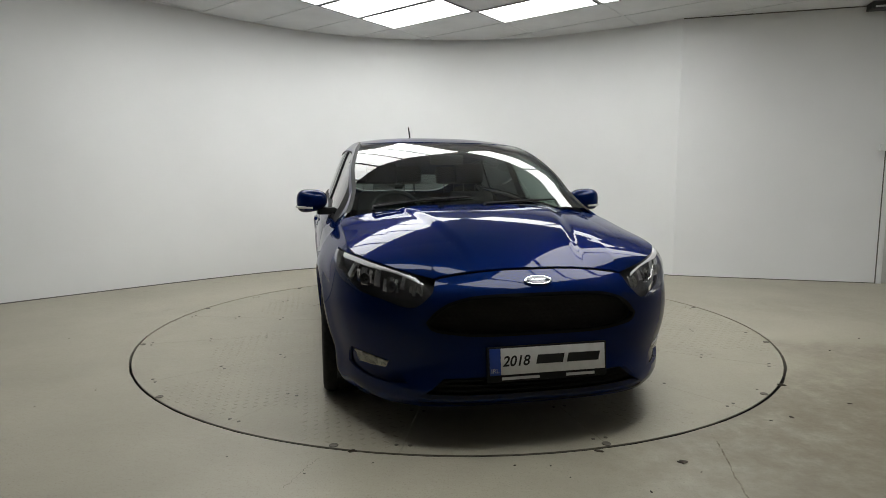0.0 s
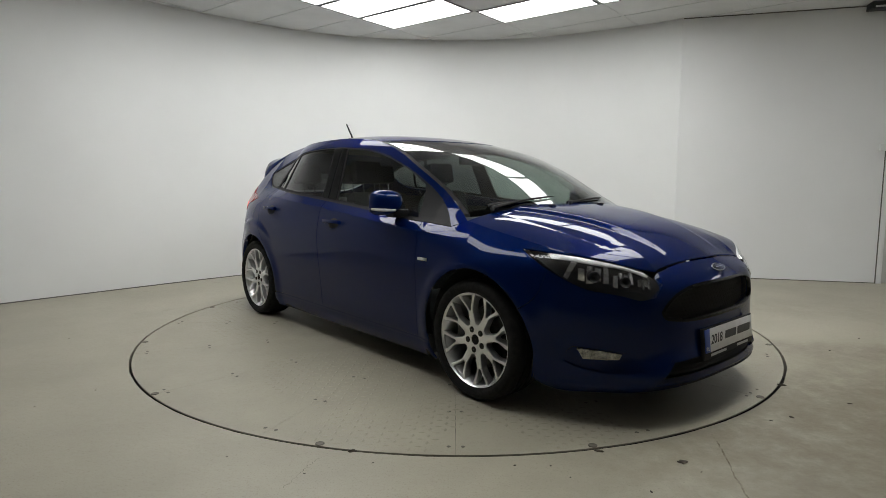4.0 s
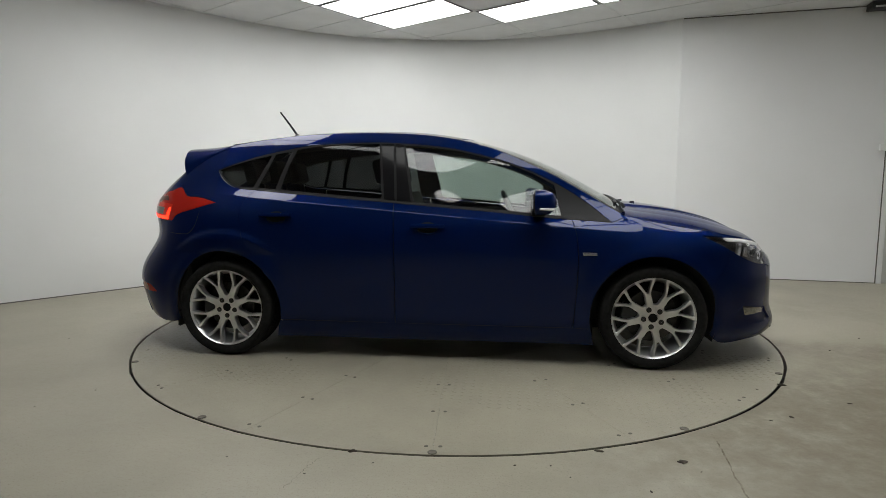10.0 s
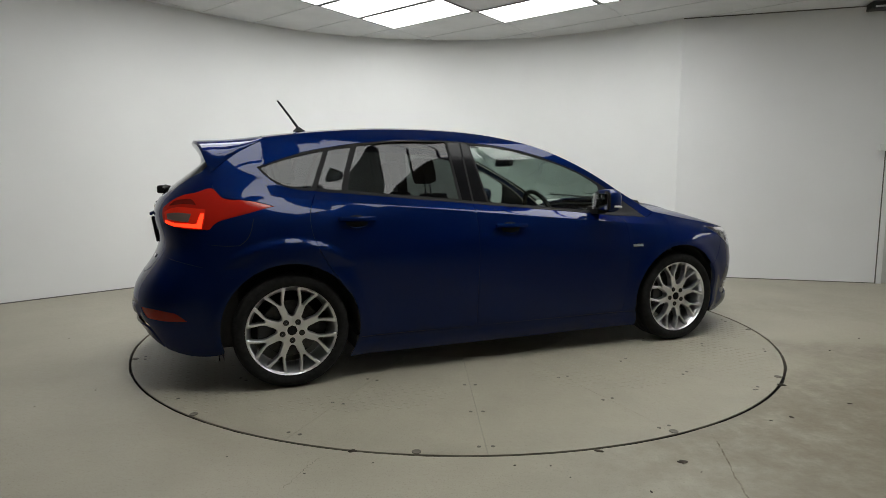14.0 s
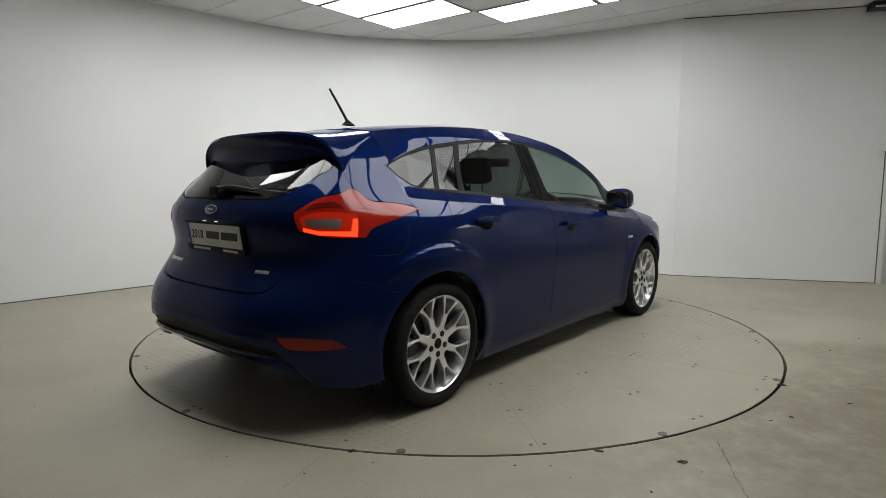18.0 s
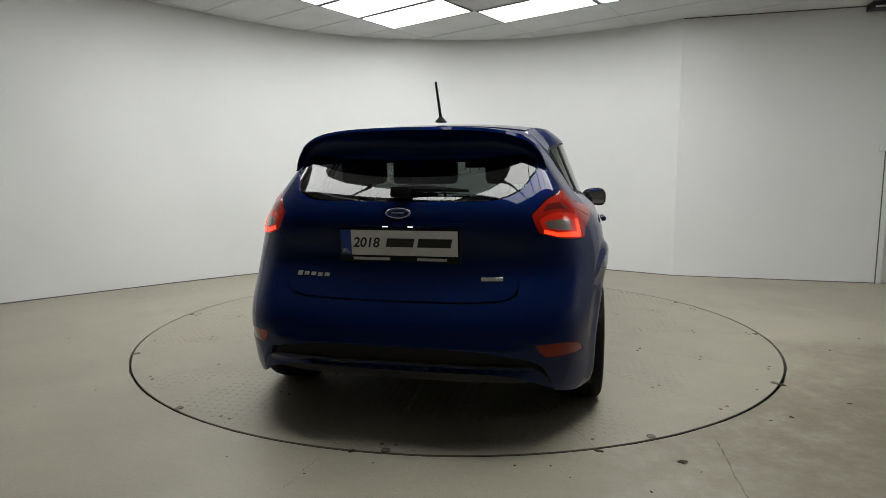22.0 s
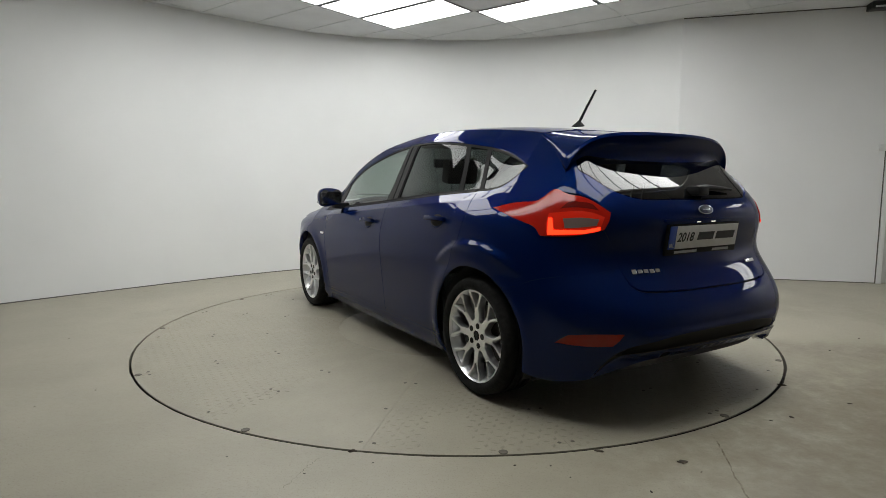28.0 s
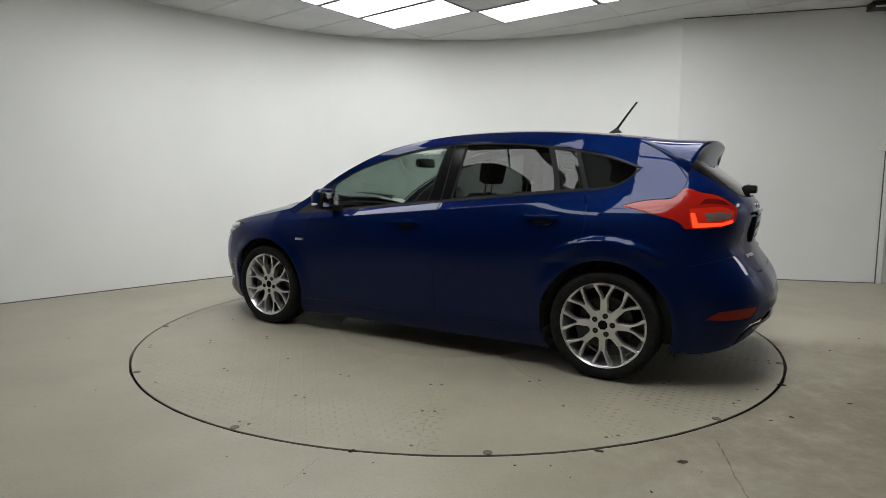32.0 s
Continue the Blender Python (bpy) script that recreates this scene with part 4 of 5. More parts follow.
def spoke_mesh():
    """One forked spoke, an eighth of the wheel's face, its stem along the x axis."""
    edge = [(WHEEL_R * math.hypot(r, w), 22.5 - math.degrees(math.atan2(w, r))) for r, w in PETAL]
    q = [polar(r, a) for r, a in edge]
    side = [polar(0.028, 22.5), polar(0.055, 22.5)] + crv(q, 0.006) + [q[-1], polar(0.2395, edge[-1][1])]
    arc = [polar(0.2395, edge[-1][1] * (1 - k / 8)) for k in range(1, 8)]
    loop = side + arc
    loop = loop + [polar(0.2395, 0.0)] + [(x, -y) for x, y in loop[::-1]]
    fork = crv([polar(0.1500, 0.0), polar(0.1525, 1.9), polar(0.162, 3.4), polar(0.196, 7.0), polar(0.226, 9.6)], 0.006) + [polar(0.2285, 9.2), polar(0.230, 5), polar(0.230, 2)]
    fork = fork + [(x, -y) for x, y in fork[:0:-1]]
    loops = [np.array(loop), np.array(fork)]
    g = 0.0055
    tops = [shrink(loop, g), shrink(fork, -g)]
    n = len(loop)
    keep = [i for i in range(n) if math.hypot(*loop[i]) > 0.239 or (abs(abs(math.degrees(math.atan2(loop[i][1], loop[i][0]))) - 22.5) < 0.05 and math.hypot(*loop[i]) < 0.08)]
    for i in keep:
        tops[0][i] = loop[i]
    for i in (2, n - 3):  # where the petal meets its neighbour
        tops[0][i] = np.array(loop[i]) * (1 - g / np.hypot(*loop[i]))
    flat = np.concatenate(tops)
    gx = [(x, y) for x in np.arange(0.035, 0.236, 0.012) for y in np.arange(-0.09, 0.0901, 0.012)]
    gx = np.array(gx)
    ok = inside(tops[0], gx) & ~inside(tops[1], gx)
    gx = gx[ok]
    near = np.array([np.min(np.hypot(*(flat - p).T)) for p in gx])
    gx = gx[near > 0.005]
    es, k = [], 0
    for lp in tops:
        es += [(k + i, k + (i + 1) % len(lp)) for i in range(len(lp))]
        k += len(lp)
    vs, _, ff = geometry.delaunay_2d_cdt([Vector(p) for p in np.concatenate([flat, gx])], es, [], 0, 1e-7)[:3]
    bm = bmesh.new()
    v2 = np.array([tuple(v) for v in vs])
    bv = [bm.verts.new((x, float(face_height(math.hypot(x, y))), y)) for x, y in v2]
    for f in ff:
        c = v2[list(f)].mean(0)[None]
        if inside(tops[0], c)[0] and not inside(tops[1], c)[0]:
            bm.faces.new([bv[i] for i in f])
    for lp, tp in zip(loops, tops):
        rings = []
        for p, t in zip(lp, tp):
            r = math.hypot(*p)
            y = float(face_height(r))
            i = int(np.argmin(np.hypot(*(v2 - t).T)))
            m = 0.5 * (np.array(p) + t)
            rings.append([bv[i], bm.verts.new((*(0.3 * m + 0.7 * np.array(p)), 0)), bm.verts.new((*p, 0)), bm.verts.new((*p, 0))])
            for v, d in zip(rings[-1][1:], (0.0026, 0.0085, 0.042)):
                v.co = Vector((v.co.x, y - d, v.co.y))
        for i in range(len(rings)):
            a, b = rings[i], rings[(i + 1) % len(rings)]
            if lp is loops[0]:
                mid = 0.5 * (np.array(loop[i]) + np.array(loop[(i + 1) % n]))
                if i in keep and (i + 1) % n in keep or np.hypot(*mid) < 0.08:
                    continue
            for j in range(3):
                if a[j] is not b[j]:
                    bm.faces.new((a[j], b[j], b[j + 1], a[j + 1]))
    bmesh.ops.remove_doubles(bm, verts=bm.verts, dist=1e-6)
    for v in [v for v in bm.verts if not v.link_faces]:
        bm.verts.remove(v)
    bmesh.ops.recalc_face_normals(bm, faces=bm.faces)
    top = max(bm.faces, key=lambda f: f.calc_center_median().y - 0.2 * (f.calc_area() < 1e-6))
    if top.normal.y < 0:
        bmesh.ops.reverse_faces(bm, faces=bm.faces)
    return bm


def build_wheel():
    bm = bmesh.new()
    lathe(bm, [(0.222, -0.10), (0.212, -0.05), (0.212, 0.04), (0.226, 0.075), (0.232, 0.092), (0.241, 0.103), (0.2455, 0.102), (0.245, 0.092)], 72)
    bmesh.ops.recalc_face_normals(bm, faces=bm.faces)
    rim = part("wheel", bm, M_ALLOY, None, "silver alloy wheel with eight split spokes", angle=30)
    for k in range(8):
        ob = part("spoke", spoke_mesh(), M_ALLOY, rim, angle=24) if k == 0 else new("spoke", ob.data)
        ob.parent, ob.matrix_basis = rim, pose(0, 0, 0, 0, -45 * k - 22.5, 0)
    bm = bmesh.new()
    half = [(0.2400, 0.100), (0.2520, 0.110), (0.2700, 0.1170), (0.2880, 0.1150), (0.3000, 0.1060), (0.3070, 0.094), (0.3100, 0.078), (0.3100, 0.052), (0.3030, 0.050), (0.3030, 0.042), (0.3100, 0.040), (0.3100, 0.014), (0.3030, 0.012)]
    lathe(bm, half + [(r, -y) for r, y in half[::-1]], 72)
    bmesh.ops.recalc_face_normals(bm, faces=bm.faces)
    part("tyre", bm, M_RUBBER, rim, "black low-profile tyre", angle=50)
    bm = bmesh.new()
    lathe(bm, [(0.001, 0.083), (0.020, 0.0835), (0.027, 0.082), (0.0295, 0.078)], 28)
    bmesh.ops.recalc_face_normals(bm, faces=bm.faces)
    part("centre_cap", bm, M_GLOSSBLACK, rim, "dark round centre cap")
    for k in range(5):
        x, z = polar(0.054, 72 * k - 90)
        bm = bmesh.new()
        lathe(bm, [(0.0160, 0.0845), (0.0160, 0.0868), (0.0125, 0.0862), (0.0105, 0.0890), (0.001, 0.0890)], 12)
        bmesh.ops.translate(bm, verts=bm.verts, vec=(x, 0, z))
        bmesh.ops.recalc_face_normals(bm, faces=bm.faces)
        part("wheel_bolt", bm, M_JOINT, rim)
    bm = bmesh.new()
    lathe(bm, [(0.001, 0.02), (0.13, 0.02), (0.155, 0.02), (0.158, 0.0), (0.001, 0.0)], 40)
    bmesh.ops.recalc_face_normals(bm, faces=bm.faces)
    part("brake_disc", bm, vary(mat("brake_iron", (0.12, 0.12, 0.12), 0.4, 0.8), 30, (0.045, 0.042, 0.040), (0.08, 0.078, 0.075), (0.4, 0.55)), rim, "dull steel brake disc")
    bm = bmesh.new()
    bm_box(bm, (0.085, 0.0, -0.06), (0.175, 0.05, 0.06), 0.012)
    part("brake_caliper", bm, M_DARK, rim)
    return rim


first = build_wheel()
first.parent = car
first.matrix_basis = pose(1.324, 0.777, 0.3105, 0, 0, 0)
for x, sd, turn in ((-1.324, 1, 22), (1.324, -1, -9), (-1.324, -1, 0)):
    w = copy_thing(first, pose(x, 0.775 * sd, 0.3105, 0, 0, 0 if sd > 0 else 180) @ pose(0, 0, 0, 0, turn, 0))

# wheel wells, under body and the black inner shell behind the panels
for cx, sd in itertools.product((1.324, -1.324), (1, -1)):
    bm = bmesh.new()
    rows = []
    for k in range(25):
        a = math.radians(-22 + 224 * k / 24)
        rows.append([bm.verts.new((cx + 0.375 * math.cos(a), sd * y, 0.31 + 0.375 * math.sin(a))) for y in (0.55, 0.83)])
    for a, b in zip(rows, rows[1:]):
        bm.faces.new((a[0], a[1], b[1], b[0]))
    bm.faces.new([r[0] for r in rows])
    part("wheel_well", bm, M_WELL, car)
bm = bmesh.new()
bm_box(bm, (-1.70, -0.55, 0.20), (2.05, 0.55, 0.26), 0.02)
bm_box(bm, (-0.97, -0.84, 0.15), (0.96, 0.84, 0.25), 0.02)
part("underbody", bm, M_WELL, car, "black underbody")
for nm, s0, s1, z0, z1 in (("front_inner_shell", -1.03, 1.03, 0.17, 0.66), ("rear_inner_shell", 4.40, 2 * LEN - 4.40, 0.25, 1.0)):
    bm = sheet(lambda s, z: skin(s, z, -0.075), s0, s1, 40, z0, z1, 8)
    part(nm, bm, M_WELL, car)
for sd in (1, -1):
    for x0, x1 in ((0.95, -0.96),):
        bm = sheet(lambda x, z: skin(np.interp(-x, -_fx, _fine), z, -0.05) * (1, sd, 1), x0, x1, 12, 0.17, 0.90, 6)
        part("door_lining", bm, M_CABIN, car)
    bm = sheet(lambda x, z: skin(np.interp(-x, -_fx, _fine), z, -0.06) * (1, sd, 1), 1.6, 0.9, 8, 0.69, 0.80, 3)
    part("wing_lining", bm, M_WELL, car)
    bm = sheet(lambda x, z: skin(np.interp(-x, -_fx, _fine), z, -0.04) * (1, sd, 1), -1.0, -1.75, 8, 0.69, 0.98, 4)
    part("wing_lining", bm, M_WELL, car)

# ---- side windows ----
F_GLASS = crv(xz([(-0.118, 0.988), (0.15, 0.965), (0.50, 0.934), (0.785, 0.908)])) + lin(xz([(0.785, 0.908), (0.745, 1.092)])) + crv(xz([(0.745, 1.092), (0.60, 1.168), (0.394, 1.243), (0.196, 1.295), (0.0, 1.328), (-0.19, 1.344)])) + lin(xz([(-0.19, 1.344), (-0.118, 0.988)]))
R_GLASS = crv(xz([(-0.315, 1.006), (-0.6, 1.030), (-0.985, 1.063)])) + crv(xz([(-0.985, 1.063), (-0.955, 1.19), (-0.905, 1.318)])) + crv(xz([(-0.905, 1.318), (-0.75, 1.338), (-0.55, 1.350), (-0.355, 1.353)])) + lin(xz([(-0.355, 1.353), (-0.315, 1.006)]))
Q_GLASS = crv(xz([(-1.185, 1.074), (-1.30, 1.084), (-1.365, 1.107), (-1.43, 1.152), (-1.466, 1.189)])) + crv(xz([(-1.466, 1.189), (-1.30, 1.242), (-1.095, 1.290)])) + crv(xz([(-1.095, 1.290), (-1.135, 1.19), (-1.185, 1.074)]))
V_GLASS = crv(xz([(-1.02, 1.064), (-1.155, 1.074)])) + crv(xz([(-1.155, 1.074), (-1.112, 1.18), (-1.068, 1.292)])) + crv(xz([(-1.068, 1.292), (-0.94, 1.312)])) + crv(xz([(-0.94, 1.312), (-0.985, 1.19), (-1.02, 1.066)]))
for sd in (1, -1):
    dlo = crv(xz(BELT)) + crv(xz(DLO_TIP)) + crv(xz(DLO_TOP))
    fr = panel("window_surround", dlo, M_TRIM, sd, holes=[F_GLASS, R_GLASS, Q_GLASS, V_GLASS], lift=-0.004, thick=0.008, step=0.03, label="satin black window surround")
    for nm, o, m in (("front_door_window", F_GLASS, M_GLASS), ("rear_door_window", R_GLASS, M_PRIVACY), ("fixed_door_window", V_GLASS, M_PRIVACY), ("quarter_window", Q_GLASS, M_PRIVACY)):
        panel(nm, o, m, sd, parent=fr, lift=-0.009, thick=0.0, gap=-0.002, step=0.04)
    # polished pillar covers and the seal under the windows
    panel("pillar_cover", lin(xz([(-0.232, 0.995), (-0.300, 1.002), (-0.345, 1.352), (-0.262, 1.354), (-0.232, 0.995)])), M_GLOSSBLACK, sd, parent=fr, lift=0.0, thick=0.004)
    panel("pillar_cover", lin(xz([(-0.130, 0.987), (-0.222, 0.994), (-0.252, 1.354), (-0.200, 1.348), (-0.130, 0.987)])), M_GLOSSBLACK, sd, parent=fr, lift=0.0, thick=0.004)
    seal = crv(xz(BELT[1:])) + crv(xz([(x, z + 0.012) for x, z in BELT[:0:-1]]))
    panel("window_seal", seal, M_TRIM, sd, parent=fr, lift=0.004, thick=0.006, gap=0.0)

# ---- front lamps, fog lamps, grille, plate ----
M_BEZEL = mat("lamp_bezel", (0.045, 0.045, 0.048), 0.30, 0.5)
M_REFLECTOR = vary(mat("lamp_reflector", (0.7, 0.7, 0.72), 0.12, 1.0), 25, (0.55, 0.55, 0.57), (0.85, 0.85, 0.87), (0.08, 0.2), 0.4, fine=45)
M_GUIDE = emitter("lit_daytime_light_guide", (1.0, 0.97, 0.88), 0.06)
M_FOG = vary(mat("ribbed_fog_reflector", (0.4, 0.4, 0.4), 0.2, 0.8), 60, (0.12, 0.12, 0.11), (0.55, 0.55, 0.52), (0.1, 0.3), 0.5, fine=90)
M_DRL = mat("pearl_light_guide", (0.75, 0.76, 0.78), 0.25, 0.2)
for sd in (1, -1):
    o = crv(LAMP_F) + crv(LAMP_TOP)
    hl = panel("headlamp", o, M_LENS, sd, lift=0.003, thick=0.004, step=0.025, label="clear headlamp lens")
    panel("housing", [tuple(q) for q in shrink(o, -0.010)], M_BEZEL, sd, parent=hl, lift=-0.050, thick=0.0, step=0.03, label="dark lamp housing")
    up = [(q, z - 0.003) for q, z in LAMP_TOP[1:-1]]
    panel("light_guide", crv(up) + crv([(q, z - (0.008 + 0.007 * (q > 0.75))) for q, z in up[::-1]]), M_GUIDE, sd, parent=hl, lift=-0.003, thick=0.012, step=0.02, gap=0.0, label="pearly daytime light strip")
    panel("bezel_fin", lin([(0.945, 0.676), (0.965, 0.685), (0.93, 0.762), (0.905, 0.755), (0.945, 0.676)]), M_CHROME, sd, parent=hl, lift=-0.025, thick=0.02, gap=0.0)
    for k, (s0, s1) in enumerate(((0.745, 0.900), (0.615, 0.730), (0.52, 0.595))):
        z0 = 0.622 + 0.13 * (s0 - 0.565)
        z1 = 0.672 + 0.25 * (s0 - 0.565)
        for i, tilt in enumerate((0.35, -0.3, 0.5, -0.2)):  # upright facets, each turned its own way
            f0 = s0 + (s1 - s0) * (i + 0.12) / 4
            f1 = s0 + (s1 - s0) * (i + (0.97 if i % 2 else 0.86)) / 4
            up, lo = z1 + 0.016 - 0.010 * (i % 2), z0 + 0.010 + 0.012 * ((i + k) % 2)
            fm = 0.5 * (f0 + f1)
            bm = patch(lambda s, z: skin(s, z, -0.036 + tilt * (s - fm) + 0.25 * (z - lo)), lin([(f0, lo), (f1, lo + 0.004), (f1 - 0.003, up + 0.004), (f0 + 0.003, up), (f0, lo)]), side=sd, step=0.012, gap=0.0, thick=0.006)
            part("reflector", bm, M_REFLECTOR if k < 2 else M_FOG, hl, "bright upright reflector facet", angle=0)
        if k < 2:
            bm = bmesh.new()
            lathe(bm, [(0.026, 0.006), (0.024, 0.010), (0.016, 0.002), (0.008, 0.0), (0.001, 0.004)], 20, "Z")
            p0 = skin(0.5 * (s0 + s1), 0.5 * (z0 + z1) + 0.008, -0.022)
            q = Vector((0.75, 0.66 * sd, 0.05)).normalized().to_track_quat("Z", "Y")
            bmesh.ops.transform(bm, matrix=Matrix.Translation((p0[0], p0[1] * sd, p0[2])) @ q.to_matrix().to_4x4(), verts=bm.verts)
            part("bulb_cap", bm, M_BEZEL, hl)
    pk = [(s, z) for s, z in POCKET]
    bt = panel("fog_lamp_surround", pk, M_PAINT, sd, lift=-0.014, thick=-0.013, step=0.03, gap=0.0, label="body-coloured fog lamp recess")
    fog = crv([(0.895, 0.366), (0.80, 0.360), (0.68, 0.345)]) + crv([(0.68, 0.345), (0.695, 0.316)]) + crv([(0.695, 0.316), (0.78, 0.314), (0.865, 0.314)]) + crv([(0.865, 0.314), (0.895, 0.366)])
    fl = panel("fog_lamp", fog, M_FOG, sd, lift=-0.006, thick=0.02, step=0.02, label="clear ribbed fog lamp with bright reflector")
    panel("lens", [tuple(q) for q in shrink(fog, 0.001)], M_LENS, sd, parent=fl, lift=0.001, thick=0.006, step=0.025)
g = panel("grille", [tuple(q) for q in shrink(mid_hole(GRILLE), -0.004)], M_JOINT, lift=-0.045, thick=0.0, gap=0.0, label="black mesh grille")
bm = bmesh.new()
for i in range(9):
    for j in range(-16, 17):
        z = 0.482 + 0.0185 * i
        s = j * 0.030 + (0.015 if i % 2 else 0)
        if inside(shrink(mid_hole(GRILLE), 0.004), np.array([(s, z)]))[0]:
            c = [skin(s + ds, z + dz, -0.022) for ds, dz in ((-0.015, 0), (0, -0.0085), (0.015, 0), (0, 0.0085))]
            d = [skin(s + 0.72 * ds, z + 0.72 * dz, -0.020) for ds, dz in ((-0.015, 0), (0, -0.0085), (0.015, 0), (0, 0.0085))]
            c, d = [bm.verts.new(q) for q in c], [bm.verts.new(q) for q in d]
            for k in range(4):
                bm.faces.new((c[k], c[(k + 1) % 4], d[(k + 1) % 4], d[k]))
part("mesh", bm, M_JOINT, g, smooth=False)
rim_o = [tuple(q) for q in shrink(mid_hole(GRILLE), -0.004)]
panel("surround", rim_o, M_GLOSSBLACK, parent=g, holes=[[tuple(q) for q in shrink(mid_hole(GRILLE), 0.008)]], lift=0.003, thick=0.02, gap=0.0, label="gloss black grille frame")
it = panel("lower_intake", [tuple(q) for q in shrink(mid_hole(INTAKE), -0.004)], M_JOINT, lift=-0.06, thick=-0.058, gap=0.0, label="black lower air intake")
for z in (0.238, 0.258, 0.278):
    panel("slat", crv([(-0.42, z), (0, z), (0.42, z)]) + crv([(0.42, z + 0.006), (0, z + 0.006), (-0.42, z + 0.006)]), M_TRIM, parent=it, lift=-0.03, thick=0.02, gap=0.0)

# ---- rear lamps ----
def lamp_red(name, color, glow, rough=0.12, hue=(1.0, 0.042, 0.008)):
    m = mat(name, color, rough, coat=0.25, spec=0.25)
    n, l, b = nodes_of(m)
    b.inputs["Emission Color"].default_value = (*hue, 1)
    b.inputs["Emission Strength"].default_value = glow
    w = n.new("ShaderNodeTexWave")
    w.inputs["Scale"].default_value = 60
    tc = n.new("ShaderNodeTexCoord")
    l.new(tc.outputs["Object"], w.inputs["Vector"])
    bp = n.new("ShaderNodeBump")
    bp.inputs["Strength"].default_value = 0.04
    l.new(w.outputs["Fac"], bp.inputs["Height"])
    l.new(bp.outputs["Normal"], b.inputs["Normal"])
    return m


M_RED = lamp_red("red_lamp_lens", (0.27, 0.006, 0.0035), 0.045)
# for the unlit bumper reflectors: a trace of glow is added to the red
M_DEEPRED = lamp_red("deep_red_reflector_glow", (0.20, 0.006, 0.004), 0.008)
M_GLOW = lamp_red("lit_red_light_guide", (0.6, 0.03, 0.015), 3.2, hue=(1.0, 0.026, 0.006))
M_BRIGHTRED = lamp_red("bright_red_lens", (0.42, 0.010, 0.005), 0.13)
M_DARKRED = lamp_red("dark_red_facet", (0.10, 0.004, 0.003), 0.010)
M_SMOKE = mat("smoked_clear_lens", (0.17, 0.125, 0.11), 0.15, coat=0.4)
for sd in (1, -1):
    o = crv(LAMP_R_TOP) + crv(LAMP_R_IN) + crv(LAMP_R_LOW) + crv(LAMP_R_BACK)
    tl = panel("tail_lamp", o, M_RED, sd, lift=0.004, thick=0.02, step=0.025, label="red wrap-round tail lamp, lit")
    panel("lamp_back", [tuple(q) for q in shrink(o, -0.012)], M_WELL, sd, parent=tl, lift=-0.028, thick=0.0, gap=0.0)
    panel("inner_lens", crv([(4.57, 0.968), (4.70, 0.978), (4.83, 0.972), (4.89, 0.952)]) + crv([(4.89, 0.952), (4.865, 0.90)]) + crv([(4.865, 0.90), (4.75, 0.884), (4.575, 0.876)]) + crv([(4.575, 0.876), (4.565, 0.92), (4.57, 0.968)]), M_BRIGHTRED, sd, parent=tl, lift=0.0055, thick=0.004, label="brighter red inner lens")
    panel("upper_lens", crv([(4.30, 0.992), (4.44, 1.010), (4.545, 1.052), (4.66, 1.042)]) + crv([(4.66, 1.042), (4.62, 1.005), (4.50, 0.985), (4.30, 0.975), (4.30, 0.992)]), M_RED, sd, parent=tl, lift=0.006, thick=0.004)
    panel("dark_facet", crv([(4.635, 0.986), (4.72, 0.992), (4.86, 0.980)]) + crv([(4.86, 0.980), (4.835, 1.006), (4.765, 1.020), (4.68, 1.018), (4.635, 0.986)]), M_DARKRED, sd, parent=tl, lift=0.006, thick=0.004, label="darker red facet of the lamp")
    panel("reverse_lens", crv([(4.66, 0.945), (4.80, 0.950), (4.86, 0.943)]) + crv([(4.86, 0.943), (4.845, 0.912)]) + crv([(4.845, 0.912), (4.75, 0.902), (4.675, 0.898)]) + crv([(4.675, 0.898), (4.66, 0.945)]), M_SMOKE, sd, parent=tl, lift=0.0065, thick=0.004, label="clear reversing lens")
    panel("light_guide", lin([(4.575, 0.945), (4.598, 0.945), (4.615, 0.891), (4.78, 0.893), (4.862, 0.908), (4.862, 0.893), (4.78, 0.877), (4.585, 0.868), (4.575, 0.945)]), M_GLOW, sd, parent=tl, lift=0.0075, thick=0.005, gap=0.0, step=0.015, label="glowing red light strip")
    panel("rear_reflector", REFLECT, M_DEEPRED, sd, lift=-0.003, thick=0.01, step=0.03, label="dark red bumper reflector with a trace of added glow")

# ---- roof spoiler ----
def spoiler_ring(v):
    """Points round the spoiler at a place v across it, -1 to 1, flush with the roof in front."""
    t = abs(v)
    zr = 1.3915 - 0.0315 * t ** 2.7
    gx, zg = -1.762 + 0.055 * t ** 4, 1.197 - 0.034 * t ** 6
    tip = -1.792 + 0.060 * t ** 3
    ztip = 1.352 - 0.034 * t ** 2.6 - 0.046 * t ** 9
    zt2 = ztip - 0.024
    x0, y0, y1, y2 = -1.4185, 0.500 * v, 0.556 * v, 0.597 * v
    run = [(x0 + (tip - x0) * f, y0 + (y1 - y0) * f, zr + (ztip + 0.004 - zr) * f - 0.006 * math.sin(math.pi * f)) for f in (0.0, 0.12, 0.3, 0.5, 0.7, 0.88, 1.0)]
    low = [(tip + (gx - tip) * f + 0.024 * math.sin(math.pi * f), y1 + (y2 - y1) * f, zt2 + (zg - zt2) * f) for f in (0.25, 0.5, 0.75)]
    return run + [(tip - 0.008, y1, ztip - 0.010), (tip + 0.004, y1, zt2)] + low + [(gx, y2, zg), (gx + 0.05, y2 * 0.96, zg + 0.02), (-1.46, y0, zr - 0.035)]


bm = bmesh.new()
vs = [math.sin(math.radians(a)) for a in range(-90, 91, 6)]
rings = [[bm.verts.new(p) for p in spoiler_ring(v)] for v in vs]
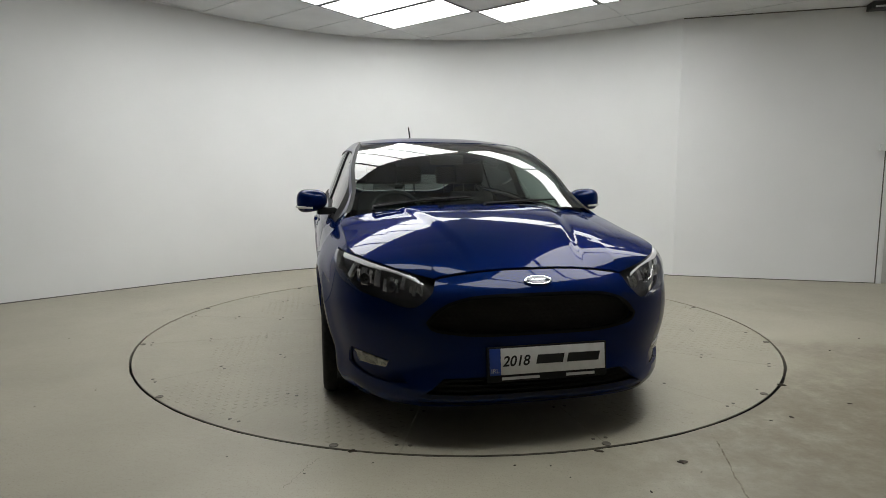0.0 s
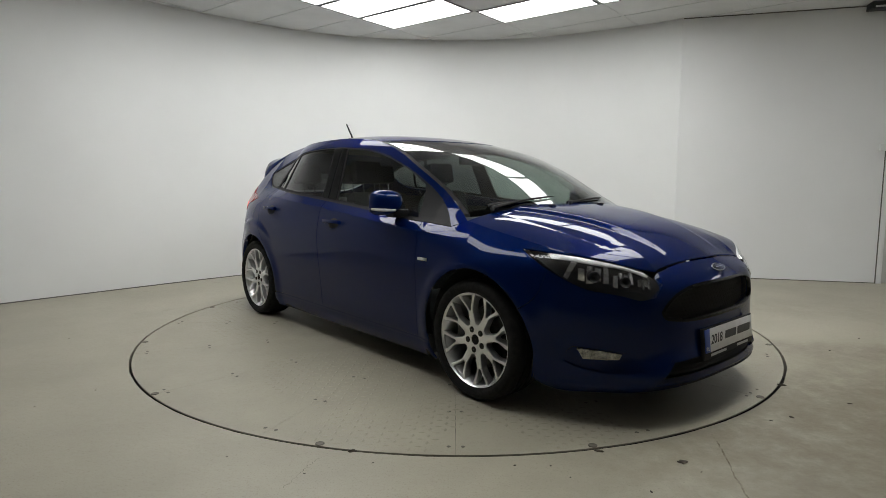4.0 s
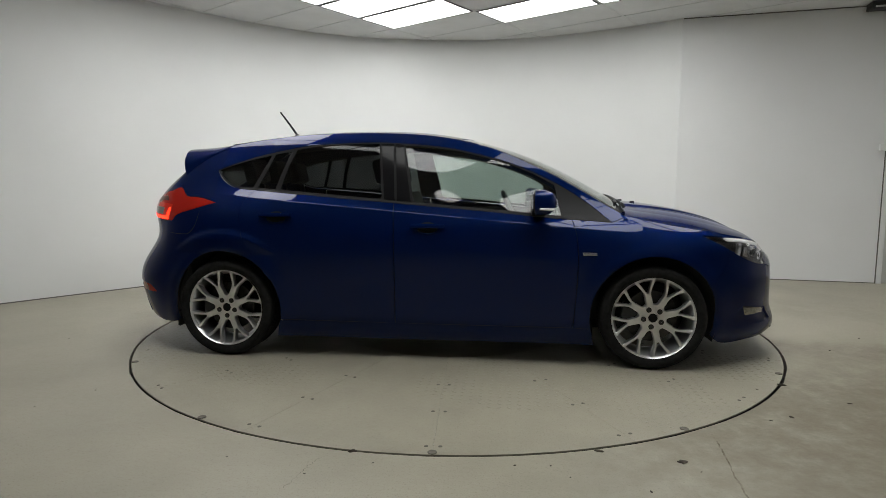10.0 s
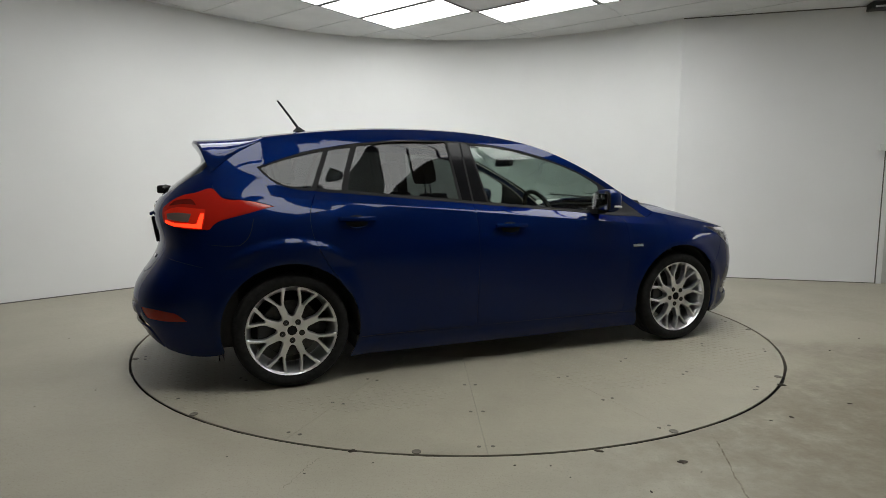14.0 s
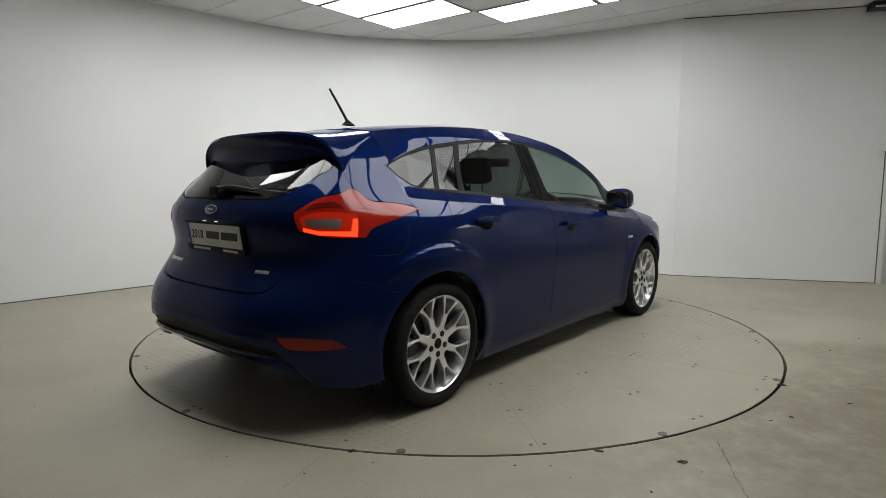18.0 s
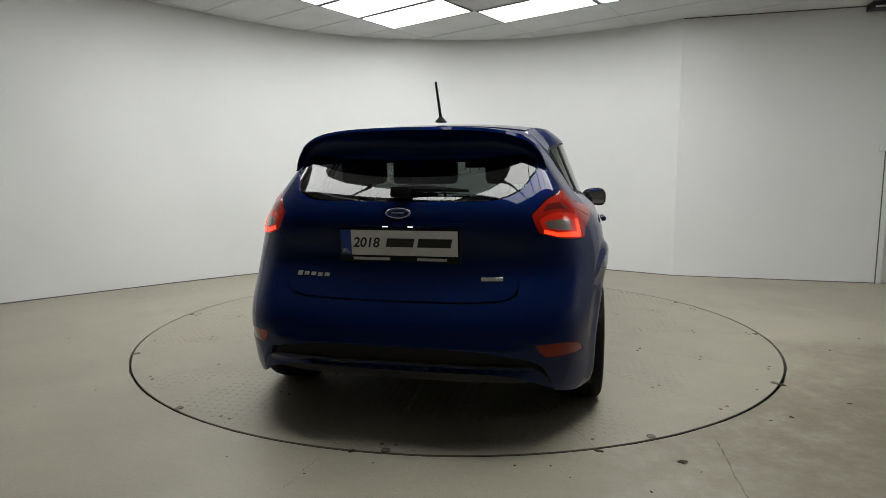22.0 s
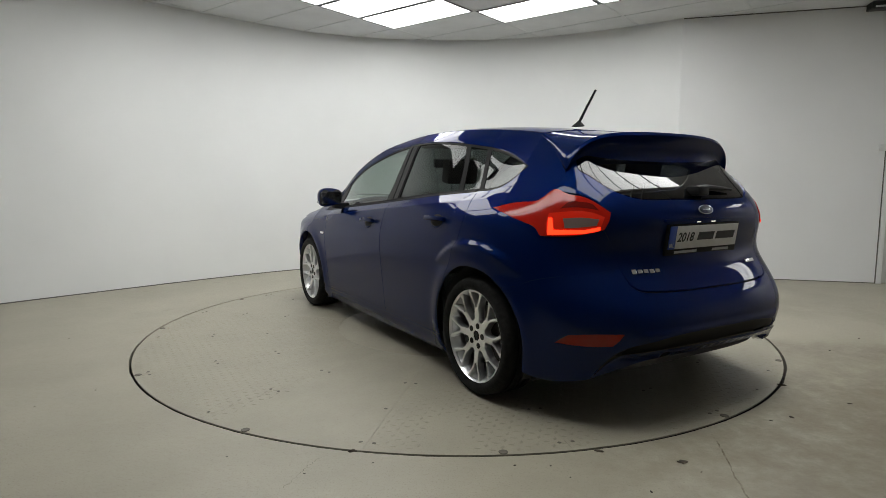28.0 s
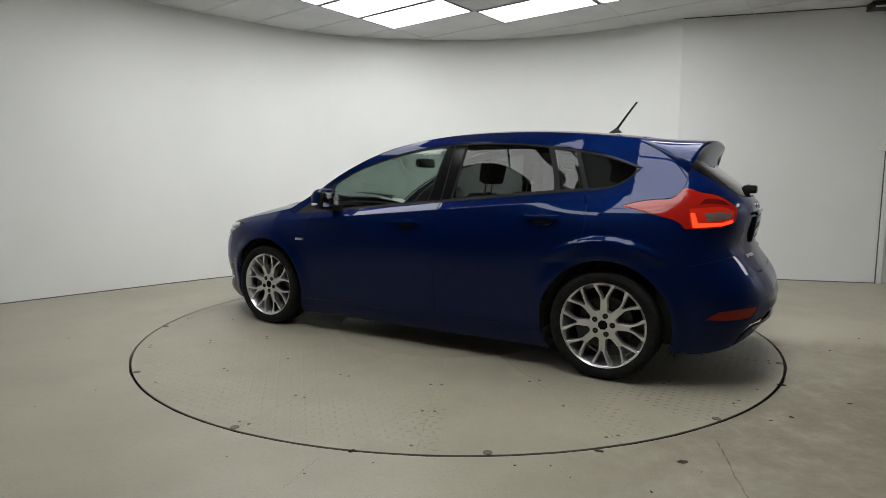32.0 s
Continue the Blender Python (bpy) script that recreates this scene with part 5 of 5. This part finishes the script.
for a, b in zip(rings, rings[1:]):
    for k in range(len(a)):
        j = (k + 1) % len(a)
        bm.faces.new((a[k], b[k], b[j], a[j]))
# end plates that run down to the joint along the rear pillar
SEAM_S, SEAM_Z = [X(-1.41), 4.36, 4.52, 4.605], [1.364, 1.295, 1.205, 1.160]
for ring, sd in ((rings[0], -1), (rings[-1], 1)):
    top = ring[:9] + ring[9:13]
    rows = [top]
    for c in range(1, 6):
        row = []
        for k, v in enumerate(top):
            f = min(k / 6.0, 1.0)
            ss = np.interp(f, [0, 0.45, 0.85, 1.0], SEAM_S)
            q = skin(ss, np.interp(ss, SEAM_S, SEAM_Z) + 0.002, 0.004) * (1, sd, 1)
            e = c / 5
            p = Vector(v.co) * (1 - e) + Vector(q) * e
            p.y += sd * 0.010 * math.sin(math.pi * e) * min(1, 2 * f)
            row.append(bm.verts.new(p))
        rows.append(row)
    for a, b in zip(rows, rows[1:]):
        for k in range(len(a) - 1):
            bm.faces.new((a[k], a[k + 1], b[k + 1], b[k]))
bmesh.ops.remove_doubles(bm, verts=bm.verts, dist=1e-5)
bmesh.ops.recalc_face_normals(bm, faces=bm.faces)
spoiler = part("roof_spoiler", bm, M_PAINT, tailgate, "large body-coloured roof spoiler", angle=42)

# ---- aerial ----
bm = bmesh.new()
lathe(bm, [(0.034, 0.0), (0.030, 0.006), (0.016, 0.020), (0.008, 0.030), (0.001, 0.032)], 20, "Z")
for v in bm.verts:
    v.co.x = v.co.x * 1.3 - 0.25 * v.co.z
bmesh.ops.translate(bm, verts=bm.verts, vec=(-1.135, 0, 1.444))
ant = part("aerial", bm, M_BLACK, car, "short black roof aerial")
bm = bmesh.new()
tube(bm, [(-1.145, 0, 1.468), (-1.20, 0, 1.545), (-1.272, 0, 1.640)], [0.0085, 0.0075, 0.0062], 8)
part("mast", bm, M_BLACK, ant)

# ---- mirrors ----
for sd in (1, -1):
    bm = bmesh.new()
    r = bmesh.ops.create_uvsphere(bm, u_segments=28, v_segments=18, radius=1.0)
    for v in bm.verts:
        x, y, z = v.co
        sq = lambda a, k: math.copysign(abs(a) ** k, a)
        x, y, z = sq(x, 0.65), sq(y, 0.7), sq(z, 0.72)
        w = 0.070 + 0.012 * y
        v.co = Vector((0.625 + (0.105 if x > 0 else 0.022) * x + 0.015 * (1 - abs(y)), sd * (0.930 + 0.096 * y), 0.994 + w * z - 0.006 * y))
    for f in [f for f in bm.faces if f.calc_center_median().x < 0.618]:
        f.material_index = 1
    mir = part("door_mirror", bm, [M_PAINT, M_TRIM], car, "body-coloured door mirror with side indicator", angle=40)
    bm = bmesh.new()
    bm_box(bm, (0.605, 0.78, 0.905), (0.685, 0.90, 0.950), 0.012)
    if sd < 0:
        bmesh.ops.scale(bm, verts=bm.verts, vec=(1, -1, 1))
        bmesh.ops.reverse_faces(bm, faces=bm.faces)
    part("foot", bm, M_TRIM, mir)
    bm = bmesh.new()
    tube(bm, [(0.645, 1.026 * sd, 0.957), (0.690, 1.014 * sd, 0.955), (0.724, 0.985 * sd, 0.953), (0.734, 0.925 * sd, 0.951)], [0.006, 0.009, 0.009, 0.007], 8)
    part("side_indicator", bm, M_DRL, mir, "clear indicator strip")
    bm = bmesh.new()
    bm_box(bm, (0.598, 0.852, 0.938), (0.603, 1.012, 1.038), 0.002)
    if sd < 0:
        bmesh.ops.scale(bm, verts=bm.verts, vec=(1, -1, 1))
        bmesh.ops.reverse_faces(bm, faces=bm.faces)
    part("mirror_glass", bm, mat("mirror_silver", (0.45, 0.46, 0.46), 0.05, 1.0), mir)

# ---- door handles, badges ----
def on_skin(s, z, sd=1, lift=0.0):
    """A pose on the skin: local x along it, local y up, local z outwards."""
    p, e = skin(s, z, lift), 0.004
    tx = skin(s + e, z, lift) - p
    tz = skin(s, z + e, lift) - p
    n = np.cross(tz, tx)
    if np.dot(n, p - np.array((0, 0, 0.5))) < 0:
        n = -n
    f = np.array((1, sd, 1))
    p, tz, n = p * f, tz * f, n * f
    n, tz = Vector(n).normalized(), Vector(tz).normalized()
    tx = tz.cross(n).normalized()
    m = Matrix((tx, tz, n)).transposed().to_4x4()
    m.translation = p
    return m


for sd in (1, -1):
    for x, z, door in ((-0.015, 0.838, "front"), (-0.965, 0.898, "rear")):
        m = on_skin(X(x), z - 0.008, sd)
        # flat black disc painted in for the shade of the recessed cup
        bm = bmesh.new()
        lathe(bm, [(0.001, 0.0014), (0.036, 0.0014), (0.041, 0.0004)], 24, "Z")
        for v in bm.verts:
            v.co.x *= 1.5
        bmesh.ops.transform(bm, matrix=m, verts=bm.verts)
        hb = part("door_handle", bm, M_TRIM, car, "body-coloured pull handle over a flat dark disc for its shaded cup")
        bm = bmesh.new()
        bm_box(bm, (-0.105, 0.000, 0.004), (0.105, 0.026, 0.030), 0.010)
        for v in bm.verts:
            v.co.z += 0.012 - 0.9 * v.co.x ** 2
        bmesh.ops.transform(bm, matrix=m, verts=bm.verts)
        part("grip", bm, M_PAINT, hb)
        # added raised crescent for the cup's lower lip, shaped to catch the ceiling lights
        bm = bmesh.new()
        rings = []
        for k in range(15):
            a = math.radians(-158 + 136 * k / 14)
            w = 0.0062 * math.sin(math.pi * (k + 0.6) / 15.2) + 0.0004
            rings.append([bm.verts.new(((0.056 + w * math.cos(b)) * math.cos(a), (0.034 + w * math.cos(b)) * math.sin(a), 0.0006 + 0.8 * w * (1 + math.sin(b)) * 0.5)) for b in (math.pi * i / 6 for i in range(7))])
        for p, q in zip(rings, rings[1:]):
            for i in range(6):
                bm.faces.new((p[i], p[i + 1], q[i + 1], q[i]))
        bmesh.ops.recalc_face_normals(bm, faces=bm.faces)
        bmesh.ops.transform(bm, matrix=m, verts=bm.verts)
        part("cup_glint_lip", bm, M_PAINT, hb, angle=60)
    bm = bmesh.new()
    bm_box(bm, (-0.042, -0.009, 0.0), (0.042, 0.009, 0.004), 0.002)
    for v in bm.verts:
        v.co.x += 0.25 * v.co.y * (1 if sd > 0 else -1)
    bmesh.ops.transform(bm, matrix=on_skin(X(0.945), 0.690, sd), verts=bm.verts)
    part("wing_badge", bm, M_CHROME, car, "small chrome wing badge")

M_NAVY = mat("badge_blue", (0.005, 0.012, 0.06), 0.2, coat=0.8)


def oval_badge(m, parent, w=0.052, h=0.0225):
    for nm, k, z0, z1, material in (("emblem", 1.0, 0.0, 0.006, M_CHROME), ("emblem_field", 0.86, 0.004, 0.0075, M_NAVY)):
        bm = bmesh.new()
        rings = lathe(bm, [(k, z0), (k, z1 - 0.001), (k * 0.96, z1)], 40, "Z")
        bm.faces.new(rings[-1])
        for v in bm.verts:
            v.co.x *= w
            v.co.y *= h
        bmesh.ops.transform(bm, matrix=m, verts=bm.verts)
        ob = part(nm, bm, material, parent, "plain oval chrome badge" if nm == "emblem" else "")
        bm = bmesh.new()
    bm_box(bm, (-0.5 * w, -0.13 * h, 0.007), (0.5 * w, 0.09 * h, 0.0085), 0.0005, m)
    part("emblem_mark", bm, M_CHROME, parent)


oval_badge(on_skin(0.0, 0.692, 1, 0.004), car, 0.062, 0.025)
oval_badge(on_skin(LEN, 0.975, 1, 0.004), tailgate, 0.056, 0.024)
for s, z, w, h, n in ((5.125, 0.702, 0.085, 0.0115, 5), (2 * LEN - 5.113, 0.701, 0.046, 0.009, 1)):
    m = on_skin(s if s < LEN else 2 * LEN - s, z, 1 if s < LEN else -1, 0.001)
    bm = bmesh.new()
    for k in range(n):
        x0 = -w + 2 * w * k / n
        bm_box(bm, (x0, -h * (1.0 if k in (0, 3) else 0.8), 0.0), (x0 + 2 * w / n - (0.008 if n > 1 else 0), h * (1.0 if k == 0 else 0.8), 0.004), 0.002, m)
    part("tailgate_badge", bm, M_CHROME, tailgate, "small chrome tailgate badge")

# ---- plates with bars in place of the writing ----
M_PLATE = vary(mat("white_plate", (0.62, 0.62, 0.61), 0.35), 30, (0.70, 0.70, 0.69), (0.76, 0.76, 0.75), (0.3, 0.4))
M_EU = mat("plate_blue", (0.02, 0.06, 0.32), 0.35)
M_INK = mat("plate_black", (0.01, 0.01, 0.01), 0.4)
M_PALE = mat("pale_print", (0.55, 0.55, 0.55), 0.5)


def lettering(name, words, size, m, material, parent, wide=1.0, slant=0.22):
    """Flat raised letters in the built-in font as a mesh part."""
    cu = bpy.data.curves.new(name, "FONT")
    cu.body, cu.size, cu.extrude, cu.shear, cu.offset = words, size, 0.0004, slant, 0.0012 if slant else 0.0
    tx = bpy.data.objects.new("tmp", cu)
    scene.collection.objects.link(tx)
    me = bpy.data.meshes.new_from_object(tx.evaluated_get(bpy.context.evaluated_depsgraph_get()))
    bpy.data.objects.remove(tx)
    me.transform(m @ Matrix.Diagonal((wide, 1, 1, 1)))
    me.materials.append(material)
    ob = new(name, me)
    ob.parent = parent
    return ob


def plate(m, name, parent):
    bm = bmesh.new()
    bm_box(bm, (-0.268, -0.085, -0.012), (0.268, 0.062, 0.004), 0.004, m)
    holder = part(name, bm, M_TRIM, parent, "plate with black slanted print in a black holder")
    bm = bmesh.new()
    bm_box(bm, (-0.210, -0.054, 0.004), (0.258, 0.056, 0.0075), 0.001, m)
    part("plate_face", bm, M_PLATE, holder, "white plate face")
    bm = bmesh.new()
    bm_box(bm, (-0.258, -0.054, 0.004), (-0.211, 0.056, 0.0075), 0.001, m)
    part("country_band", bm, M_EU, holder, "blue country band")
    lettering("year_figures", "2018", 0.060, m @ Matrix.Translation((-0.203, -0.018, 0.0078)), M_INK, holder, 0.98)
    x = -0.052
    for w in (0.120, 0.145):  # the two words after the year as slanted bars
        bm = bmesh.new()
        bm_box(bm, (x, -0.016, 0.0075), (x + w, 0.022, 0.0085))
        for v in bm.verts:
            v.co.x += 0.22 * v.co.y
        bmesh.ops.transform(bm, matrix=m, verts=bm.verts)
        part("word_bar", bm, M_INK, holder, smooth=False)
        x += w + 0.018
    for x0, x1 in ((-0.205, -0.040), (0.080, 0.210)):
        bm = bmesh.new()
        bm_box(bm, (x0, -0.076, 0.004), (x1, -0.064, 0.005), 0, m)
        part("print_bar", bm, M_PALE, holder, smooth=False)
    lettering("country_letters", "IRL", 0.026, m @ Matrix.Translation((-0.253, -0.044, 0.0078)), M_PALE, holder, 1.0, 0.0)


mf = on_skin(0.0, 0.365, 1, 0.008) @ Matrix.Translation((0.03, 0, 0))
plate(mf, "front_number_plate", car)
plate(on_skin(LEN, 0.848, 1, 0.006), "rear_number_plate", car)
M_PLATELAMP = emitter("lit_plate_lamp", (1.0, 0.97, 0.9), 1.2)
# tailgate grip strip over the plate with two small lamps
m = on_skin(LEN, 0.928, 1, 0.0)
bm = bmesh.new()
bm_box(bm, (-0.30, -0.008, 0.0), (0.30, 0.010, 0.014), 0.005, m)
grip = part("tailgate_grip", bm, M_PAINT, car)
for x in (-0.055, 0.055):
    bm = bmesh.new()
    bm_box(bm, (x - 0.012, -0.0115, 0.004), (x + 0.012, -0.007, 0.011), 0.001, m)
    part("plate_lamp", bm, M_PLATELAMP, grip, "small white plate lamp, lit")

# ---- wipers, washer jets, cowl ----
bm = sheet(lambda p, q: np.stack([1.285 - 0.10 * p - 0.17 * np.abs(q) ** 2.2, q * 0.685, 0.946 - 0.012 * p - 0.048 * np.abs(q) ** 2.2], -1), 0, 1, 4, -1, 1, 30)
part("cowl", bm, M_TRIM, car, "black plastic windscreen cowl")


def wiper(p0, q0, p1, q1, name="wiper"):
    bm = bmesh.new()
    pts = [tuple(screen(np.array(p0 + (p1 - p0) * t), np.array(q0 + (q1 - q0) * t)) + np.array((0.004, 0, 0.009))) for t in np.linspace(0, 1, 8)]
    tube(bm, pts, [0.008] * 2 + [0.006] * 5 + [0.003], 6)
    w = part(name, bm, M_BLACK, car, "black windscreen wiper")
    a = screen(np.array(p0 - 0.03), np.array(q0))
    bm = bmesh.new()
    tube(bm, [tuple(a + np.array((0.03, 0, -0.005))), tuple(a + np.array((0.02, 0, 0.014))), pts[3]], [0.013, 0.011, 0.006], 6)
    part("arm", bm, M_BLACK, w)


wiper(0.02, -0.80, 0.075, -0.02)
wiper(0.01, 0.05, 0.06, 0.72)
for sd in (1, -1):
    bm = bmesh.new()
    p = bonnet(np.array(1.30), np.array(0.235 * sd))
    bm_box(bm, (p[0] - 0.012, p[1] - 0.016, p[2] - 0.004), (p[0] + 0.016, p[1] + 0.016, p[2] + 0.010), 0.005)
    part("washer_jet", bm, M_BLACK, bonnet_ob)
pw = skin(np.array([LEN]), np.array([1.06]), 0.020)[0]
bm = bmesh.new()
bm_box(bm, (-0.035, -0.045, -0.020), (0.045, 0.040, 0.030), 0.014, Matrix.Translation(pw))
rw = part("rear_wiper", bm, M_BLACK, car, "black rear wiper")
bm = bmesh.new()
pts = [skin(LEN + ds, 1.062 + dz, 0.022) for ds, dz in ((0.0, 0.012), (0.10, 0.018), (0.20, 0.014), (0.31, 0.008))]
tube(bm, [tuple(q) for q in pts], [0.020, 0.016, 0.012, 0.006], 8)
part("wiper_arm", bm, M_BLACK, rw)

# exhaust tip and mud flaps
bm = bmesh.new()
lathe(bm, [(0.028, 0.10), (0.028, -0.05), (0.031, -0.055), (0.031, 0.10)], 24, "X")
for v in bm.verts:
    v.co.z -= 0.25 * abs(min(v.co.x, 0))
bmesh.ops.translate(bm, verts=bm.verts, vec=(-1.86, -0.36, 0.262))
bmesh.ops.recalc_face_normals(bm, faces=bm.faces)
part("exhaust_tip", bm, M_JOINT, car, "round dark steel exhaust tip")
for sd in (1, -1):
    for x in (0.985, -1.70):
        box_part("mud_flap", (x - 0.006 if x > 0 else x, min(sd * 0.70, sd * 0.80), 0.165), (x if x > 0 else x + 0.006, max(sd * 0.70, sd * 0.80), 0.27), M_BLACK, car)
# fuel flap line
fo = crv([(4.30, 0.925), (4.345, 0.80), (4.375, 0.778)]) + crv([(4.375, 0.778), (4.45, 0.777), (4.565, 0.788)]) + crv([(4.565, 0.788), (4.452, 0.7805), (4.377, 0.7815)]) + crv([(4.377, 0.7815), (4.348, 0.803), (4.3035, 0.925)])
panel("fuel_flap_joint", fo, M_JOINT, -1, lift=0.0006, thick=0.0, gap=0.0, step=0.05)

# ---- cabin ----
def seat(x, y, name="front_seat", w=0.25, back=0.62):
    bm = bmesh.new()
    bm_box(bm, (-0.24, -w, 0.0), (0.27, w, 0.16), 0.05)
    s = part(name, bm, M_CLOTH, car, "dark cloth seat")
    s.matrix_basis = pose(x, y, 0.36)
    bm = bmesh.new()
    bm_box(bm, (-0.07, -w * 0.96, 0.0), (0.06, w * 0.96, back), 0.05, pose(-0.24, 0, 0.08, 0, -17, 0))
    for v in bm.verts:
        v.co.y *= 1 - 0.28 * max(0, (v.co.z - 0.35) / 0.4)
    part("backrest", bm, M_CLOTH, s)
    bm = bmesh.new()
    bm_box(bm, (-0.05, -0.125, 0.0), (0.045, 0.125, 0.17), 0.035, pose(-0.455, 0, 0.74, 0, -12, 0))
    part("head_restraint", bm, M_CLOTH, s)
    bm = bmesh.new()
    for dy in (-0.05, 0.05):
        tube(bm, [(-0.43, dy, 0.64), (-0.455, dy, 0.80)], 0.006, 6)
    part("restraint_posts", bm, M_CHROME, s)
    return s


seat(0.08, 0.37)
seat(0.08, -0.37)
for y in (-0.40, 0.0, 0.40):
    seat(-0.82, y, "rear_seat", 0.21, 0.55)
bm = sheet(lambda p, q: np.stack([1.13 - 0.55 * p, 0.70 * q, 0.865 + 0.065 * np.sin(np.pi * np.clip(p, 0, 1)) - 0.06 * p + 0.0 * q], -1), 0, 1, 10, -1, 1, 10, 0.30, True)
part("dashboard", bm, M_CABIN, car, "dark moulded dashboard")
bm = bmesh.new()
R0, r0 = 0.178, 0.016
vs = [[bm.verts.new(((r0 * math.cos(b)), (R0 + r0 * math.sin(b)) * math.cos(a), (R0 + r0 * math.sin(b)) * math.sin(a))) for b in np.linspace(0, 2 * math.pi, 9)[:-1]] for a in np.linspace(0, 2 * math.pi, 33)[:-1]]
for i in range(32):
    for k in range(8):
        bm.faces.new((vs[i][k], vs[(i + 1) % 32][k], vs[(i + 1) % 32][(k + 1) % 8], vs[i][(k + 1) % 8]))
bm_box(bm, (-0.012, -0.17, -0.03), (0.012, 0.17, 0.03), 0.008)
bm_box(bm, (-0.02, -0.06, -0.16), (0.02, 0.06, 0.06), 0.02)
bmesh.ops.recalc_face_normals(bm, faces=bm.faces)
bmesh.ops.transform(bm, matrix=pose(0.50, -0.37, 0.88, 0, -24, 0), verts=bm.verts)
part("steering_wheel", bm, M_CABIN, car, "black three-spoke steering wheel")
bm = bmesh.new()
bm_box(bm, (-0.02, -0.12, -0.035), (0.02, 0.12, 0.035), 0.015, pose(0.40, 0, 1.265, 0, 8, 0))
part("rear_view_mirror", bm, M_BLACK, car)
box_part("cabin_floor", (-1.7, -0.70, 0.255), (1.0, 0.70, 0.30), M_CABIN, car)
box_part("parcel_shelf", (-1.90, -0.60, 0.93), (-1.28, 0.60, 0.955), M_CABIN, car)
box_part("bulkhead", (0.98, -0.72, 0.25), (1.02, 0.72, 0.86), M_WELL, car)


# ---- what moves: the turntable and the car on it turn as one ----
TURN_START, TURN_RATE = -76.42, 7.084


def motions():
    rows = [t * 2.0 for t in range(17)]
    walk(turntable, [(t, pose(0, 0, 0, 0, 0, TURN_START + TURN_RATE * t)) for t in rows])
    place = Matrix.Translation((CAR_X, CAR_Y, 0))
    walk(car, [(t, pose(0, 0, 0, 0, 0, TURN_START + TURN_RATE * t) @ place) for t in rows])


motions()
